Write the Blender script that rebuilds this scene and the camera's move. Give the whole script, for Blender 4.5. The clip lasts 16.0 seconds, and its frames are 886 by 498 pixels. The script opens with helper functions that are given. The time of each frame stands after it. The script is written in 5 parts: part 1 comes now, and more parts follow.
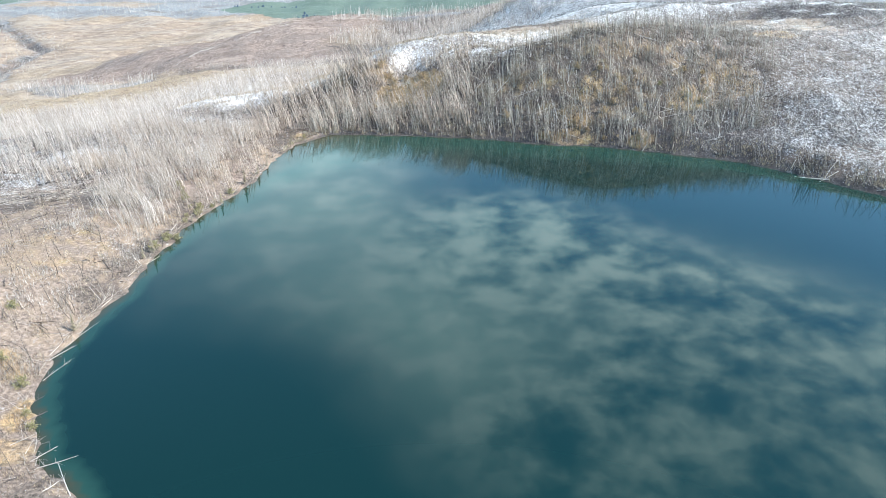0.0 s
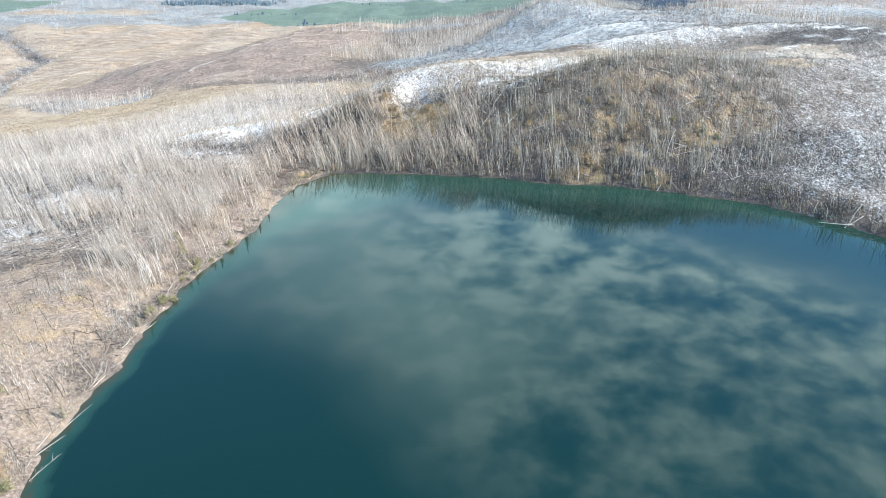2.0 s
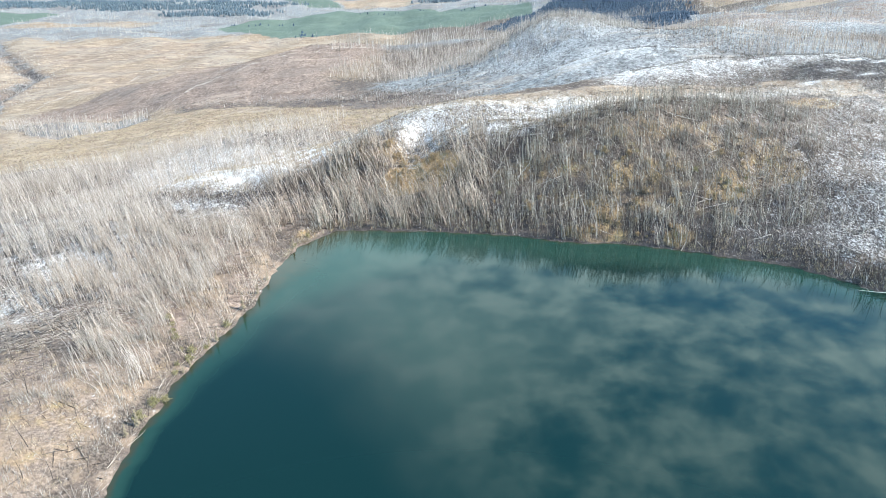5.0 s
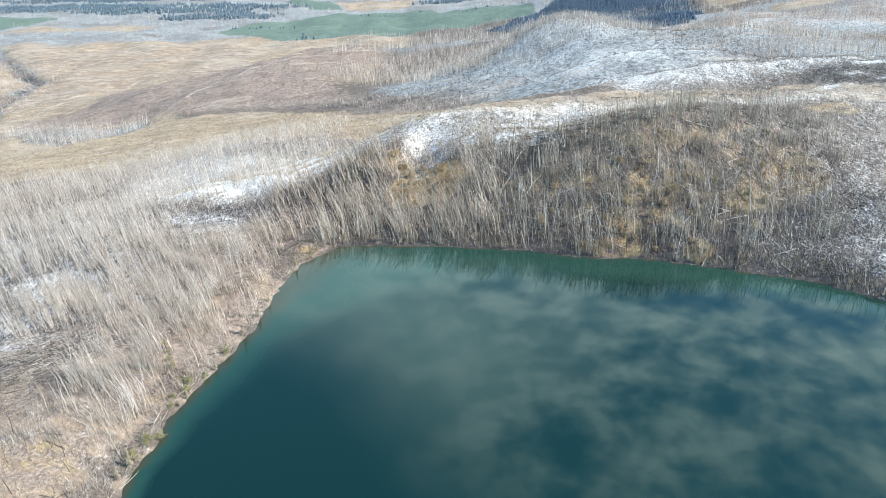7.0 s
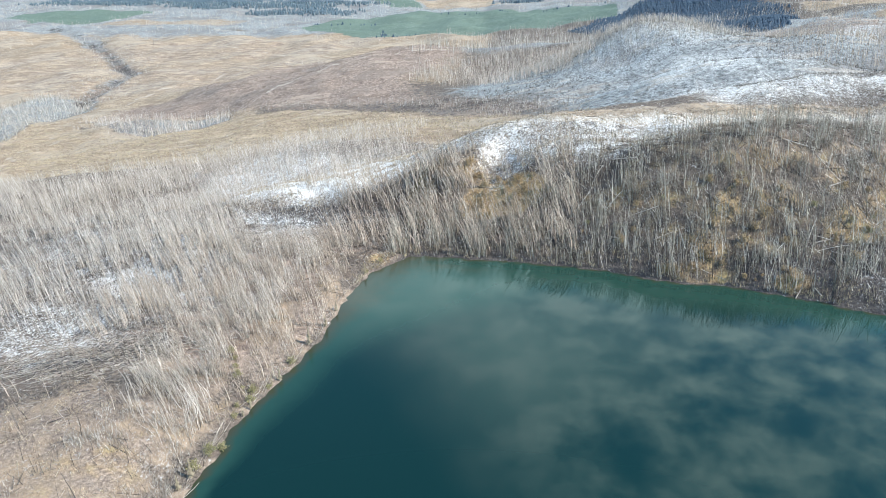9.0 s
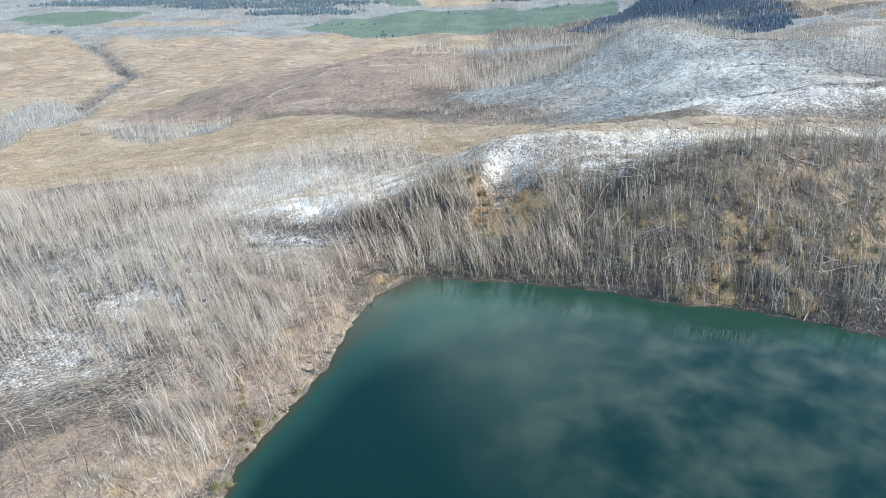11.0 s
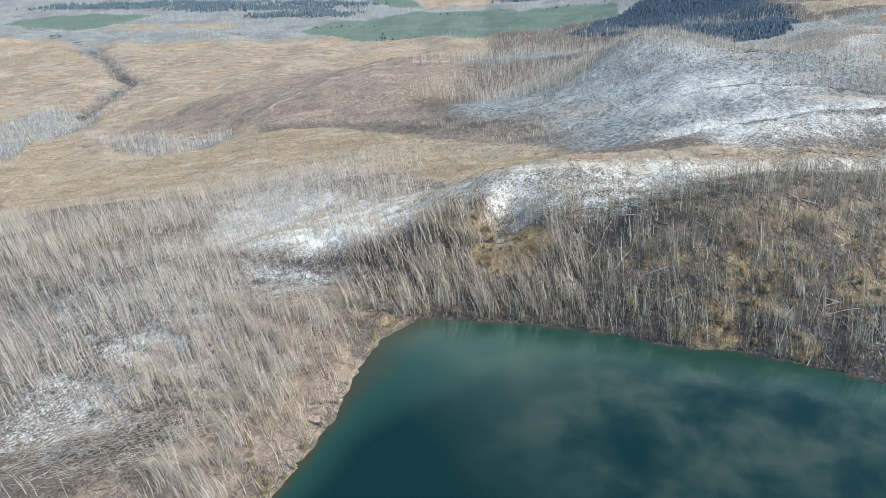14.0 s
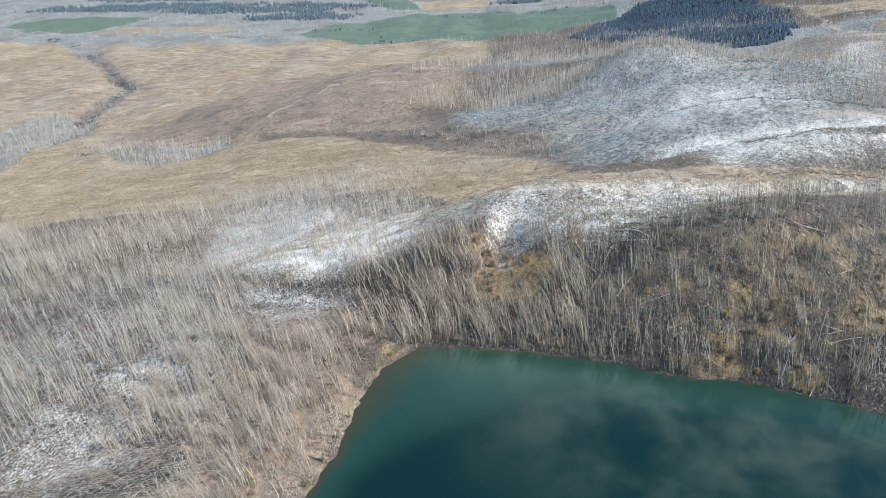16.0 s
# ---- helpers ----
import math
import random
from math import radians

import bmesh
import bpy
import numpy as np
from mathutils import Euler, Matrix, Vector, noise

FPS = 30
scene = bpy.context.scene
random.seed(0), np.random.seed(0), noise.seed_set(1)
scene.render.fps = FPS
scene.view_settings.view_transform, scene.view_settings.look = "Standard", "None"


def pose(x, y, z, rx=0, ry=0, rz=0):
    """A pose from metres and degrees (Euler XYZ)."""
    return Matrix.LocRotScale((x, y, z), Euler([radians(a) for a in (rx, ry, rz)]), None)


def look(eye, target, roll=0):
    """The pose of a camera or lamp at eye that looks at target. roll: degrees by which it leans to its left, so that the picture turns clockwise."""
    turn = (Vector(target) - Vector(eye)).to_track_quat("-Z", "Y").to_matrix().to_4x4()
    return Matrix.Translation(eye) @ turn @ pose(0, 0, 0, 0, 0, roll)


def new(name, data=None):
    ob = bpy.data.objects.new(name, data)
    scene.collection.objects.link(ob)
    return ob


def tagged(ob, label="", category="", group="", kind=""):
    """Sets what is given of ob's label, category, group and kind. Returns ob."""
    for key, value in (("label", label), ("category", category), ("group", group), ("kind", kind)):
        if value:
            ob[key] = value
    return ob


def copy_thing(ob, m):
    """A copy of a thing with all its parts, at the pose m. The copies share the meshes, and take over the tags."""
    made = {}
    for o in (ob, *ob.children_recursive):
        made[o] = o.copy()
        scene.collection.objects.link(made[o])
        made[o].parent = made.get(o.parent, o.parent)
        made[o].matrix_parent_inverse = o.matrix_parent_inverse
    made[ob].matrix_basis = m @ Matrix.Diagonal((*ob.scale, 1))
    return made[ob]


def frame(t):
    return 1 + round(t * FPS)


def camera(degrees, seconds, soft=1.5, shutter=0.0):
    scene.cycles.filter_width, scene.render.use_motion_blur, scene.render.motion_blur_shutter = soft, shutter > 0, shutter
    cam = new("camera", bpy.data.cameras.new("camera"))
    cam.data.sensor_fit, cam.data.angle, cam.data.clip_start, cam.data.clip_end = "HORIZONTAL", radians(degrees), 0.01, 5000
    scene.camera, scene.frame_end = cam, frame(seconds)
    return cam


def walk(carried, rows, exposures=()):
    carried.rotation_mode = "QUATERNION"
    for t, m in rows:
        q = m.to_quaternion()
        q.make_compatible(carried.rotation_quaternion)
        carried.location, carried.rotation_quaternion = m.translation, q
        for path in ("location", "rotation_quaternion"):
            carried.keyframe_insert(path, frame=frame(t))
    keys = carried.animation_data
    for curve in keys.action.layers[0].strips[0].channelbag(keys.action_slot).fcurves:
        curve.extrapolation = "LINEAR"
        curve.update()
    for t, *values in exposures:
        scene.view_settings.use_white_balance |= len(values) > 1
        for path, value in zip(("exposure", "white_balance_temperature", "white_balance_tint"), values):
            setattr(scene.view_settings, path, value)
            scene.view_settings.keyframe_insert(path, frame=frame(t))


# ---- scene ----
cam = camera(65.2, 16.0, soft=0.65)
METRES, EYE, TILT, LEAN, TURN = 60.0, 47.5, -25.7, 0.0, 0.0
ROWS = [
    (0.0, 0.0, 0.0, 0.0, 0.0, 0.0, -0.0),
    (0.5, -0.0064, 0.0215, 0.0386, 0.01, 0.08, 0.03),
    (1.0, -0.0127, 0.0435, 0.0764, 0.03, 0.14, 0.07),
    (1.5, -0.0193, 0.0679, 0.1143, 0.05, 0.17, 0.19),
    (2.0, -0.0253, 0.0908, 0.1521, 0.05, 0.19, 0.26),
    (2.5, -0.0309, 0.1143, 0.1897, 0.06, 0.22, 0.36),
    (3.0, -0.0364, 0.138, 0.2284, 0.04, 0.25, 0.41),
    (3.5, -0.0421, 0.1613, 0.2688, 0.03, 0.28, 0.5),
    (4.0, -0.0485, 0.1859, 0.3114, -0.0, 0.3, 0.58),
    (4.5, -0.0552, 0.2107, 0.3451, 0.02, 0.45, 0.73),
    (7.0, -0.082, 0.3447, 0.4168, 0.22, 0.54, 1.26),
    (7.5, -0.0880, 0.3640, 0.4272, 3.36, 0.61, -0.44),
    (8.0, -0.0895, 0.3898, 0.4392, 5.7, 0.48, -1.73),
    (8.5, -0.0946, 0.405, 0.4526, 5.74, 0.4, -1.67),
    (9.0, -0.0994, 0.4146, 0.4689, 5.8, 0.37, -1.6),
    (11.5, -0.1182, 0.4208, 0.5764, 5.91, 0.03, -1.1),
    (12.0, -0.1207, 0.4176, 0.6026, 5.93, -0.04, -1.01),
    (12.5, -0.1234, 0.4149, 0.627, 5.93, -0.09, -0.93),
    (13.0, -0.1255, 0.4126, 0.6519, 5.94, -0.11, -0.87),
    (13.5, -0.1276, 0.4104, 0.6772, 5.94, -0.12, -0.82),
    (14.0, -0.1296, 0.4086, 0.703, 5.95, -0.14, -0.79),
    (14.5, -0.1315, 0.4076, 0.7291, 5.95, -0.16, -0.77),
    (15.0, -0.1335, 0.4066, 0.7574, 5.94, -0.2, -0.78),
    (15.5, -0.1354, 0.408, 0.7834, 5.8, -0.21, -0.65),
    (16.0, -0.138, 0.4151, 0.7981, 5.87, -0.17, -0.62),
]
walk(cam, [(t, pose(0, 0, EYE, TILT, LEAN, TURN) @ pose(METRES * x, METRES * y, METRES * z, 90 + pitch, roll, yaw)) for t, x, y, z, yaw, pitch, roll in ROWS],
     [(0.0, 1.03, 6250, 11), (4.5, 1.0, 6400, 10), (9.0, 0.80, 6350, 9), (12.5, 0.60, 6420, 9), (16.0, 0.43, 6560, 10)])

# ---- sky, sun, exposure ----
SUN_TURN, SUN_UP = -102.0, 42.0     # degrees left of straight ahead (minus: right), degrees up


def node(nt, kind, x=0, **sets):
    n = nt.nodes.new(kind)
    n.location = (x, 0)
    for k, v in sets.items():
        if k == "op":
            n.operation = v
        elif k == "blend":
            n.data_type, n.blend_type = "RGBA", v
        elif k == "attr":
            n.attribute_name = v
        else:
            n.inputs[int(k[1:])].default_value = v
    return n


def math_node(nt, op, a, b=None, clamp=False):
    n = nt.nodes.new("ShaderNodeMath")
    n.operation, n.use_clamp = op, clamp
    for i, v in enumerate((a, b)):
        if v is None:
            continue
        if isinstance(v, (int, float)):
            n.inputs[i].default_value = v
        else:
            nt.links.new(v, n.inputs[i])
    return n.outputs[0]


def mix_colour(nt, fac, a, b, blend="MIX"):
    n = nt.nodes.new("ShaderNodeMix")
    n.data_type, n.blend_type = "RGBA", blend
    for sock, v in ((n.inputs[0], fac), (n.inputs[6], a), (n.inputs[7], b)):
        if isinstance(v, (int, float)):
            sock.default_value = v
        elif isinstance(v, tuple):
            sock.default_value = (*v, 1) if len(v) == 3 else v
        else:
            nt.links.new(v, sock)
    return n.outputs[2]


def noise_node(nt, vec, scale, detail=3.0, rough=0.55, colour=False):
    n = nt.nodes.new("ShaderNodeTexNoise")
    n.inputs["Scale"].default_value, n.inputs["Detail"].default_value, n.inputs["Roughness"].default_value = scale, detail, rough
    if vec is not None:
        nt.links.new(vec, n.inputs["Vector"])
    return n.outputs["Color" if colour else "Fac"]


def step_node(nt, v, lo, hi, a=0.0, b=1.0):
    n = nt.nodes.new("ShaderNodeMapRange")
    n.interpolation_type = "SMOOTHSTEP"
    nt.links.new(v, n.inputs[0])
    for i, s in ((1, lo), (2, hi), (3, a), (4, b)):
        if isinstance(s, (int, float)):
            n.inputs[i].default_value = s
        else:
            nt.links.new(s, n.inputs[i])
    return n.outputs[0]


def build_sky():
    world = bpy.data.worlds.new("spring_sky")
    scene.world = world
    world.use_nodes = True
    nt = world.node_tree
    nt.nodes.clear()
    out, bg = nt.nodes.new("ShaderNodeOutputWorld"), nt.nodes.new("ShaderNodeBackground")
    sky = nt.nodes.new("ShaderNodeTexSky")
    sky.sky_type, sky.sun_disc = "NISHITA", False
    sky.sun_elevation, sky.sun_rotation = radians(SUN_UP), radians(-SUN_TURN)
    sky.air_density, sky.dust_density = 1.2, 0.8
    coord = nt.nodes.new("ShaderNodeTexCoord")
    sep = nt.nodes.new("ShaderNodeSeparateXYZ")
    nt.links.new(coord.outputs["Generated"], sep.inputs[0])
    up = math_node(nt, "MAXIMUM", sep.outputs[2], 0.08)
    u, v = math_node(nt, "DIVIDE", sep.outputs[0], up), math_node(nt, "DIVIDE", sep.outputs[1], up)
    flat = nt.nodes.new("ShaderNodeCombineXYZ")
    nt.links.new(u, flat.inputs[0])
    nt.links.new(v, flat.inputs[1])
    def banks(spots):
        """The sum of soft oval banks: centre u, v, radius along u, v, weight."""
        total = None
        for cu, cv, ru, rv, w in spots:
            du = math_node(nt, "DIVIDE", math_node(nt, "SUBTRACT", u, cu), ru)
            dv = math_node(nt, "DIVIDE", math_node(nt, "SUBTRACT", v, cv), rv)
            r2 = math_node(nt, "ADD", math_node(nt, "MULTIPLY", du, du), math_node(nt, "MULTIPLY", dv, dv))
            g = math_node(nt, "MULTIPLY", math_node(nt, "POWER", 2.718, math_node(nt, "MULTIPLY", r2, -0.5)), w)
            total = g if total is None else math_node(nt, "ADD", total, g)
        return total

    # a smooth veil of cloud, and broken puffs with blue between them
    soft_noise = noise_node(nt, flat.outputs[0], 1.6, 3.0, 0.5)
    veil = step_node(nt, math_node(nt, "ADD", banks(VEIL), math_node(nt, "MULTIPLY", math_node(nt, "SUBTRACT", soft_noise, 0.5), 0.55)), -0.08, 1.05)
    puff_noise = nt.nodes.new("ShaderNodeTexNoise")
    nt.links.new(flat.outputs[0], puff_noise.inputs["Vector"])
    for k, val in (("Scale", CLOUD_SCALE), ("Detail", 6.0), ("Roughness", 0.56), ("Distortion", 0.15)):
        puff_noise.inputs[k].default_value = val
    big = puff_noise.outputs["Fac"]
    puff = step_node(nt, math_node(nt, "ADD", big, banks(PUFF_LIFT)), 0.32, 0.70)
    zone = step_node(nt, banks(PUFFS), 0.30, 0.95)
    low_sky = step_node(nt, math_node(nt, "ADD", v, math_node(nt, "ABSOLUTE", u)), 4.2, 6.0)
    zone = math_node(nt, "MAXIMUM", zone, math_node(nt, "MULTIPLY", low_sky, 0.6))
    n = nt.nodes.new("ShaderNodeMix")
    nt.links.new(zone, n.inputs[0])
    nt.links.new(veil, n.inputs[2])
    nt.links.new(puff, n.inputs[3])
    cloud = n.outputs[0]
    blue = nt.nodes.new("ShaderNodeMix")
    blue.data_type, blue.blend_type = "RGBA", "MULTIPLY"
    blue.inputs[0].default_value = 1.0
    nt.links.new(sky.outputs[0], blue.inputs[6])
    blue.inputs[7].default_value = (*SKY_GAIN, 1)
    grey = mix_colour(nt, step_node(nt, big, 0.35, 0.75), CLOUD_THIN, CLOUD_THICK)
    col = mix_colour(nt, cloud, blue.outputs[2], grey)
    nt.links.new(col, bg.inputs[0])
    bg.inputs[1].default_value = SKY_STRENGTH
    nt.links.new(bg.outputs[0], out.inputs[0])


CLOUD_SCALE = 6.6
VEIL = [(0.15, 1.58, 0.60, 0.44, 1.15), (-0.55, 2.7, 0.35, 0.55, 0.75), (0.62, 1.50, 0.40, 0.26, 0.75), (0.15, 1.25, 0.30, 0.20, 0.2), (-0.45, 1.2, 0.45, 0.4, -0.85), (1.1, 2.5, 0.5, 0.5, -0.15)]
PUFFS = [(0.28, 2.15, 0.38, 0.42, 1.0), (0.72, 1.18, 0.42, 0.26, 1.0), (0.25, 1.08, 0.35, 0.14, 0.4), (1.1, 1.5, 0.35, 0.3, 0.7), (0.75, 1.85, 0.2, 0.2, 0.3)]
PUFF_LIFT = [(0.2, 2.1, 0.45, 0.35, 0.11), (0.65, 1.2, 0.5, 0.3, 0.0), (0.95, 2.5, 0.4, 0.5, -0.10)]
SKY_GAIN, SKY_STRENGTH = (0.86, 1.26, 1.47), 0.12
CLOUD_THIN, CLOUD_THICK = (7.2, 11.0, 11.4), (11.7, 15.1, 15.0)
build_sky()
sun = new("sun", bpy.data.lights.new("sun", "SUN"))
sun.data.energy, sun.data.angle, sun.data.color = 4.6, radians(0.8), (1.0, 0.95, 0.87)
sun.matrix_world = look((-300 * math.sin(radians(SUN_TURN)), 300 * math.cos(radians(SUN_TURN)), 300 * math.tan(radians(SUN_UP))), (0, 0, 0))


# ---- materials ----
def material(name, rough=0.85, spec=0.25):
    m = bpy.data.materials.new(name)
    m.use_nodes = True
    nt = m.node_tree
    p = nt.nodes["Principled BSDF"]
    p.inputs["Roughness"].default_value = rough
    p.inputs["Specular IOR Level"].default_value = spec
    return m, nt, p


def place_of(nt):
    return nt.nodes.new("ShaderNodeNewGeometry").outputs["Position"]


def stretched(nt, vec, sx, sy, sz, turn=0.0):
    n = nt.nodes.new("ShaderNodeMapping")
    nt.links.new(vec, n.inputs[0])
    n.inputs["Scale"].default_value = (sx, sy, sz)
    n.inputs["Rotation"].default_value = (0, 0, radians(turn))
    return n.outputs[0]


def bump(nt, p, height, strength, distance):
    b = nt.nodes.new("ShaderNodeBump")
    b.inputs["Strength"].default_value, b.inputs["Distance"].default_value = strength, distance
    nt.links.new(height, b.inputs["Height"])
    nt.links.new(b.outputs[0], p.inputs["Normal"])


def bark(name, pale, dark, spread=0.5, rough=0.8):
    """Weathered bark: each stem its own tone, with blotches along it."""
    m, nt, p = material(name, rough, 0.2)
    pos = place_of(nt)
    each = nt.nodes.new("ShaderNodeNewGeometry").outputs["Random Per Island"]
    base = mix_colour(nt, step_node(nt, each, 0.5 - spread, 0.5 + spread), pale, dark)
    stand = noise_node(nt, stretched(nt, pos, 1, 1, 0.1), 0.16, 3.0, 0.6)
    base = mix_colour(nt, step_node(nt, stand, 0.40, 0.66, 0.0, 0.55), base, dark)
    blot = noise_node(nt, stretched(nt, pos, 1, 1, 0.35), 1.1, 4.0, 0.6)
    col = mix_colour(nt, step_node(nt, blot, 0.45, 0.75, 0.0, 0.5), base, dark)
    nt.links.new(col, p.inputs["Base Color"])
    return m


def leafy(name, a, b, c):
    m, nt, p = material(name, 0.75, 0.2)
    each = nt.nodes.new("ShaderNodeNewGeometry").outputs["Random Per Island"]
    ob = nt.nodes.new("ShaderNodeObjectInfo").outputs["Random"]
    col = mix_colour(nt, each, a, b)
    col = mix_colour(nt, math_node(nt, "MULTIPLY", ob, 0.5), col, c)
    nt.links.new(col, p.inputs["Base Color"])
    return m


def ground_material():
    """Leaf litter, straw, sand, russet heath, crops and old snow, by the cover laid over the land."""
    m, nt, p = material("hillside_ground", 0.93, 0.12)
    pos = place_of(nt)
    cover = {}
    for k in ("snow", "straw", "sand", "dark", "heath", "field", "moss", "scrub", "track"):
        a = nt.nodes.new("ShaderNodeAttribute")
        a.attribute_name = k
        cover[k] = a.outputs["Fac"]
    fine = noise_node(nt, pos, 2.2, 7.0, 0.76)
    mid = noise_node(nt, pos, 0.32, 5.0, 0.6)
    broad = noise_node(nt, pos, 0.045, 4.0, 0.55)
    streak = noise_node(nt, stretched(nt, pos, 1.7, 0.8, 1.0, 12), 1.3, 4.0, 0.62)
    lanes = noise_node(nt, stretched(nt, pos, 0.14, 0.5, 0.3, -24), 0.5, 6.0, 0.72)
    mottle = noise_node(nt, stretched(nt, pos, 0.6, 1.0, 1.0, 15), 0.11, 5.0, 0.70)
    speck = noise_node(nt, pos, 0.9, 4.0, 0.85)
    grit = noise_node(nt, stretched(nt, pos, 0.9, 0.5, 0.9, 8), 3.4, 3.0, 0.7)
    tuft = noise_node(nt, pos, 0.6, 7.0, 0.80)
    litter = mix_colour(nt, step_node(nt, fine, 0.34, 0.68), (0.032, 0.026, 0.022), (0.21, 0.168, 0.135))
    litter = mix_colour(nt, step_node(nt, mid, 0.40, 0.70, 0.0, 0.7), litter, (0.135, 0.100, 0.080))
    straw = mix_colour(nt, step_node(nt, tuft, 0.36, 0.64), (0.148, 0.108, 0.074), (0.425, 0.318, 0.212))
    straw = mix_colour(nt, step_node(nt, lanes, 0.50, 0.70, 0.0, 0.3), straw, (0.50, 0.393, 0.278))
    straw = mix_colour(nt, step_node(nt, broad, 0.44, 0.62, 0.0, 0.7), straw, (0.208, 0.155, 0.108))
    swathe = noise_node(nt, stretched(nt, pos, 0.30, 1.0, 0.5, 38), 0.075, 6.0, 0.68)
    far_grey = noise_node(nt, pos, 0.012, 4.0, 0.6)
    straw = mix_colour(nt, step_node(nt, swathe, 0.53, 0.66, 0.0, 0.25), straw, (0.205, 0.150, 0.112))
    straw = mix_colour(nt, step_node(nt, swathe, 0.45, 0.34, 0.0, 0.25), straw, (0.54, 0.437, 0.305))
    straw = mix_colour(nt, step_node(nt, far_grey, 0.48, 0.60, 0.0, 0.55), straw, (0.34, 0.280, 0.212))
    straw = mix_colour(nt, step_node(nt, mottle, 0.52, 0.66, 0.0, 0.65), straw, (0.185, 0.128, 0.086))
    straw = mix_colour(nt, step_node(nt, mottle, 0.46, 0.34, 0.0, 0.5), straw, (0.52, 0.395, 0.285))
    straw = mix_colour(nt, step_node(nt, speck, 0.54, 0.66, 0.0, 0.6), straw, (0.12, 0.082, 0.058))
    sand = mix_colour(nt, step_node(nt, fine, 0.38, 0.72), (0.125, 0.094, 0.075), (0.37, 0.288, 0.226))
    sand = mix_colour(nt, step_node(nt, math_node(nt, "ADD", math_node(nt, "MULTIPLY", broad, 0.7), math_node(nt, "MULTIPLY", mid, 0.3)), 0.45, 0.60, 0.0, 0.65), sand, (0.34, 0.245, 0.160))
    sand = mix_colour(nt, step_node(nt, grit, 0.55, 0.68, 0.0, 0.75), sand, (0.13, 0.10, 0.078))
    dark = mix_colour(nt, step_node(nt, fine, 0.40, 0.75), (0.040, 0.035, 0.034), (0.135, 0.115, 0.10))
    heath = mix_colour(nt, step_node(nt, tuft, 0.38, 0.64), (0.130, 0.095, 0.078), (0.41, 0.305, 0.232))
    heath = mix_colour(nt, step_node(nt, broad, 0.46, 0.64, 0.0, 0.6), heath, (0.21, 0.165, 0.135))
    heath = mix_colour(nt, step_node(nt, swathe, 0.45, 0.37, 0.0, 0.6), heath, (0.40, 0.31, 0.235))
    heath = mix_colour(nt, step_node(nt, mottle, 0.50, 0.64, 0.0, 0.6), heath, (0.125, 0.085, 0.066))
    heath = mix_colour(nt, step_node(nt, speck, 0.54, 0.64, 0.0, 0.6), heath, (0.085, 0.062, 0.05))
    moss = mix_colour(nt, step_node(nt, fine, 0.36, 0.66), (0.165, 0.112, 0.062), (0.45, 0.305, 0.160))
    moss = mix_colour(nt, step_node(nt, mid, 0.52, 0.64, 0.0, 0.5), moss, (0.22, 0.188, 0.088))
    # the far fields' green is greyed and paled to carry haze
    hazed_crop = mix_colour(nt, step_node(nt, lanes, 0.38, 0.62), (0.086, 0.116, 0.090), (0.120, 0.154, 0.118))
    snow = mix_colour(nt, fine, (0.57, 0.552, 0.512), (0.80, 0.782, 0.742))
    edge = math_node(nt, "ADD", math_node(nt, "MULTIPLY", math_node(nt, "SUBTRACT", mid, 0.5), 0.8), math_node(nt, "MULTIPLY", math_node(nt, "SUBTRACT", mottle, 0.5), 0.9))

    def laid(under, over, k, lo=0.35, hi=0.65):
        return mix_colour(nt, step_node(nt, math_node(nt, "ADD", cover[k], edge), lo, hi), under, over)

    scrub = mix_colour(nt, step_node(nt, tuft, 0.38, 0.64), (0.078, 0.080, 0.079), (0.355, 0.358, 0.342))
    scrub = mix_colour(nt, step_node(nt, far_grey, 0.50, 0.58, 0.0, 0.6), scrub, (0.15, 0.135, 0.125))
    scrub = mix_colour(nt, step_node(nt, swathe, 0.45, 0.38, 0.0, 0.5), scrub, (0.36, 0.30, 0.24))
    col = laid(litter, scrub, "scrub")
    col = laid(col, straw, "straw")
    col = laid(col, heath, "heath")
    col = laid(col, sand, "sand")
    col = laid(col, mix_colour(nt, fine, (0.30, 0.245, 0.195), (0.47, 0.395, 0.32)), "track")
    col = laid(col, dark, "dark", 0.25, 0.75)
    col = laid(col, moss, "moss", 0.3, 0.7)
    col = laid(col, hazed_crop, "field")
    # old snow lies in the hollows between stalks and litter
    clod = noise_node(nt, stretched(nt, pos, 1.0, 0.55, 1.0, 8), 1.2, 3.0, 0.7)
    hollow = math_node(nt, "ADD", math_node(nt, "MULTIPLY", grit, 0.7), math_node(nt, "MULTIPLY", clod, 0.3))
    rill = noise_node(nt, stretched(nt, pos, 1.0, 0.22, 0.5, -28), 0.28, 4.0, 0.6)
    drift = noise_node(nt, pos, 0.085, 4.0, 0.6)
    for part_of, amount in ((mid, 0.12), (rill, 0.12), (drift, 0.16)):
        hollow = math_node(nt, "ADD", hollow, math_node(nt, "MULTIPLY", math_node(nt, "SUBTRACT", part_of, 0.5), amount))
    level = math_node(nt, "SUBTRACT", 0.66, math_node(nt, "MULTIPLY", cover["snow"], 0.25))
    lying = step_node(nt, hollow, math_node(nt, "SUBTRACT", level, 0.10), math_node(nt, "ADD", level, 0.16))
    col = mix_colour(nt, lying, col, snow)
    nt.links.new(col, p.inputs["Base Color"])
    relief = math_node(nt, "ADD", math_node(nt, "MULTIPLY", fine, 0.5), math_node(nt, "MULTIPLY", streak, 0.6))
    bump(nt, p, relief, 0.7, 0.35)
    return m


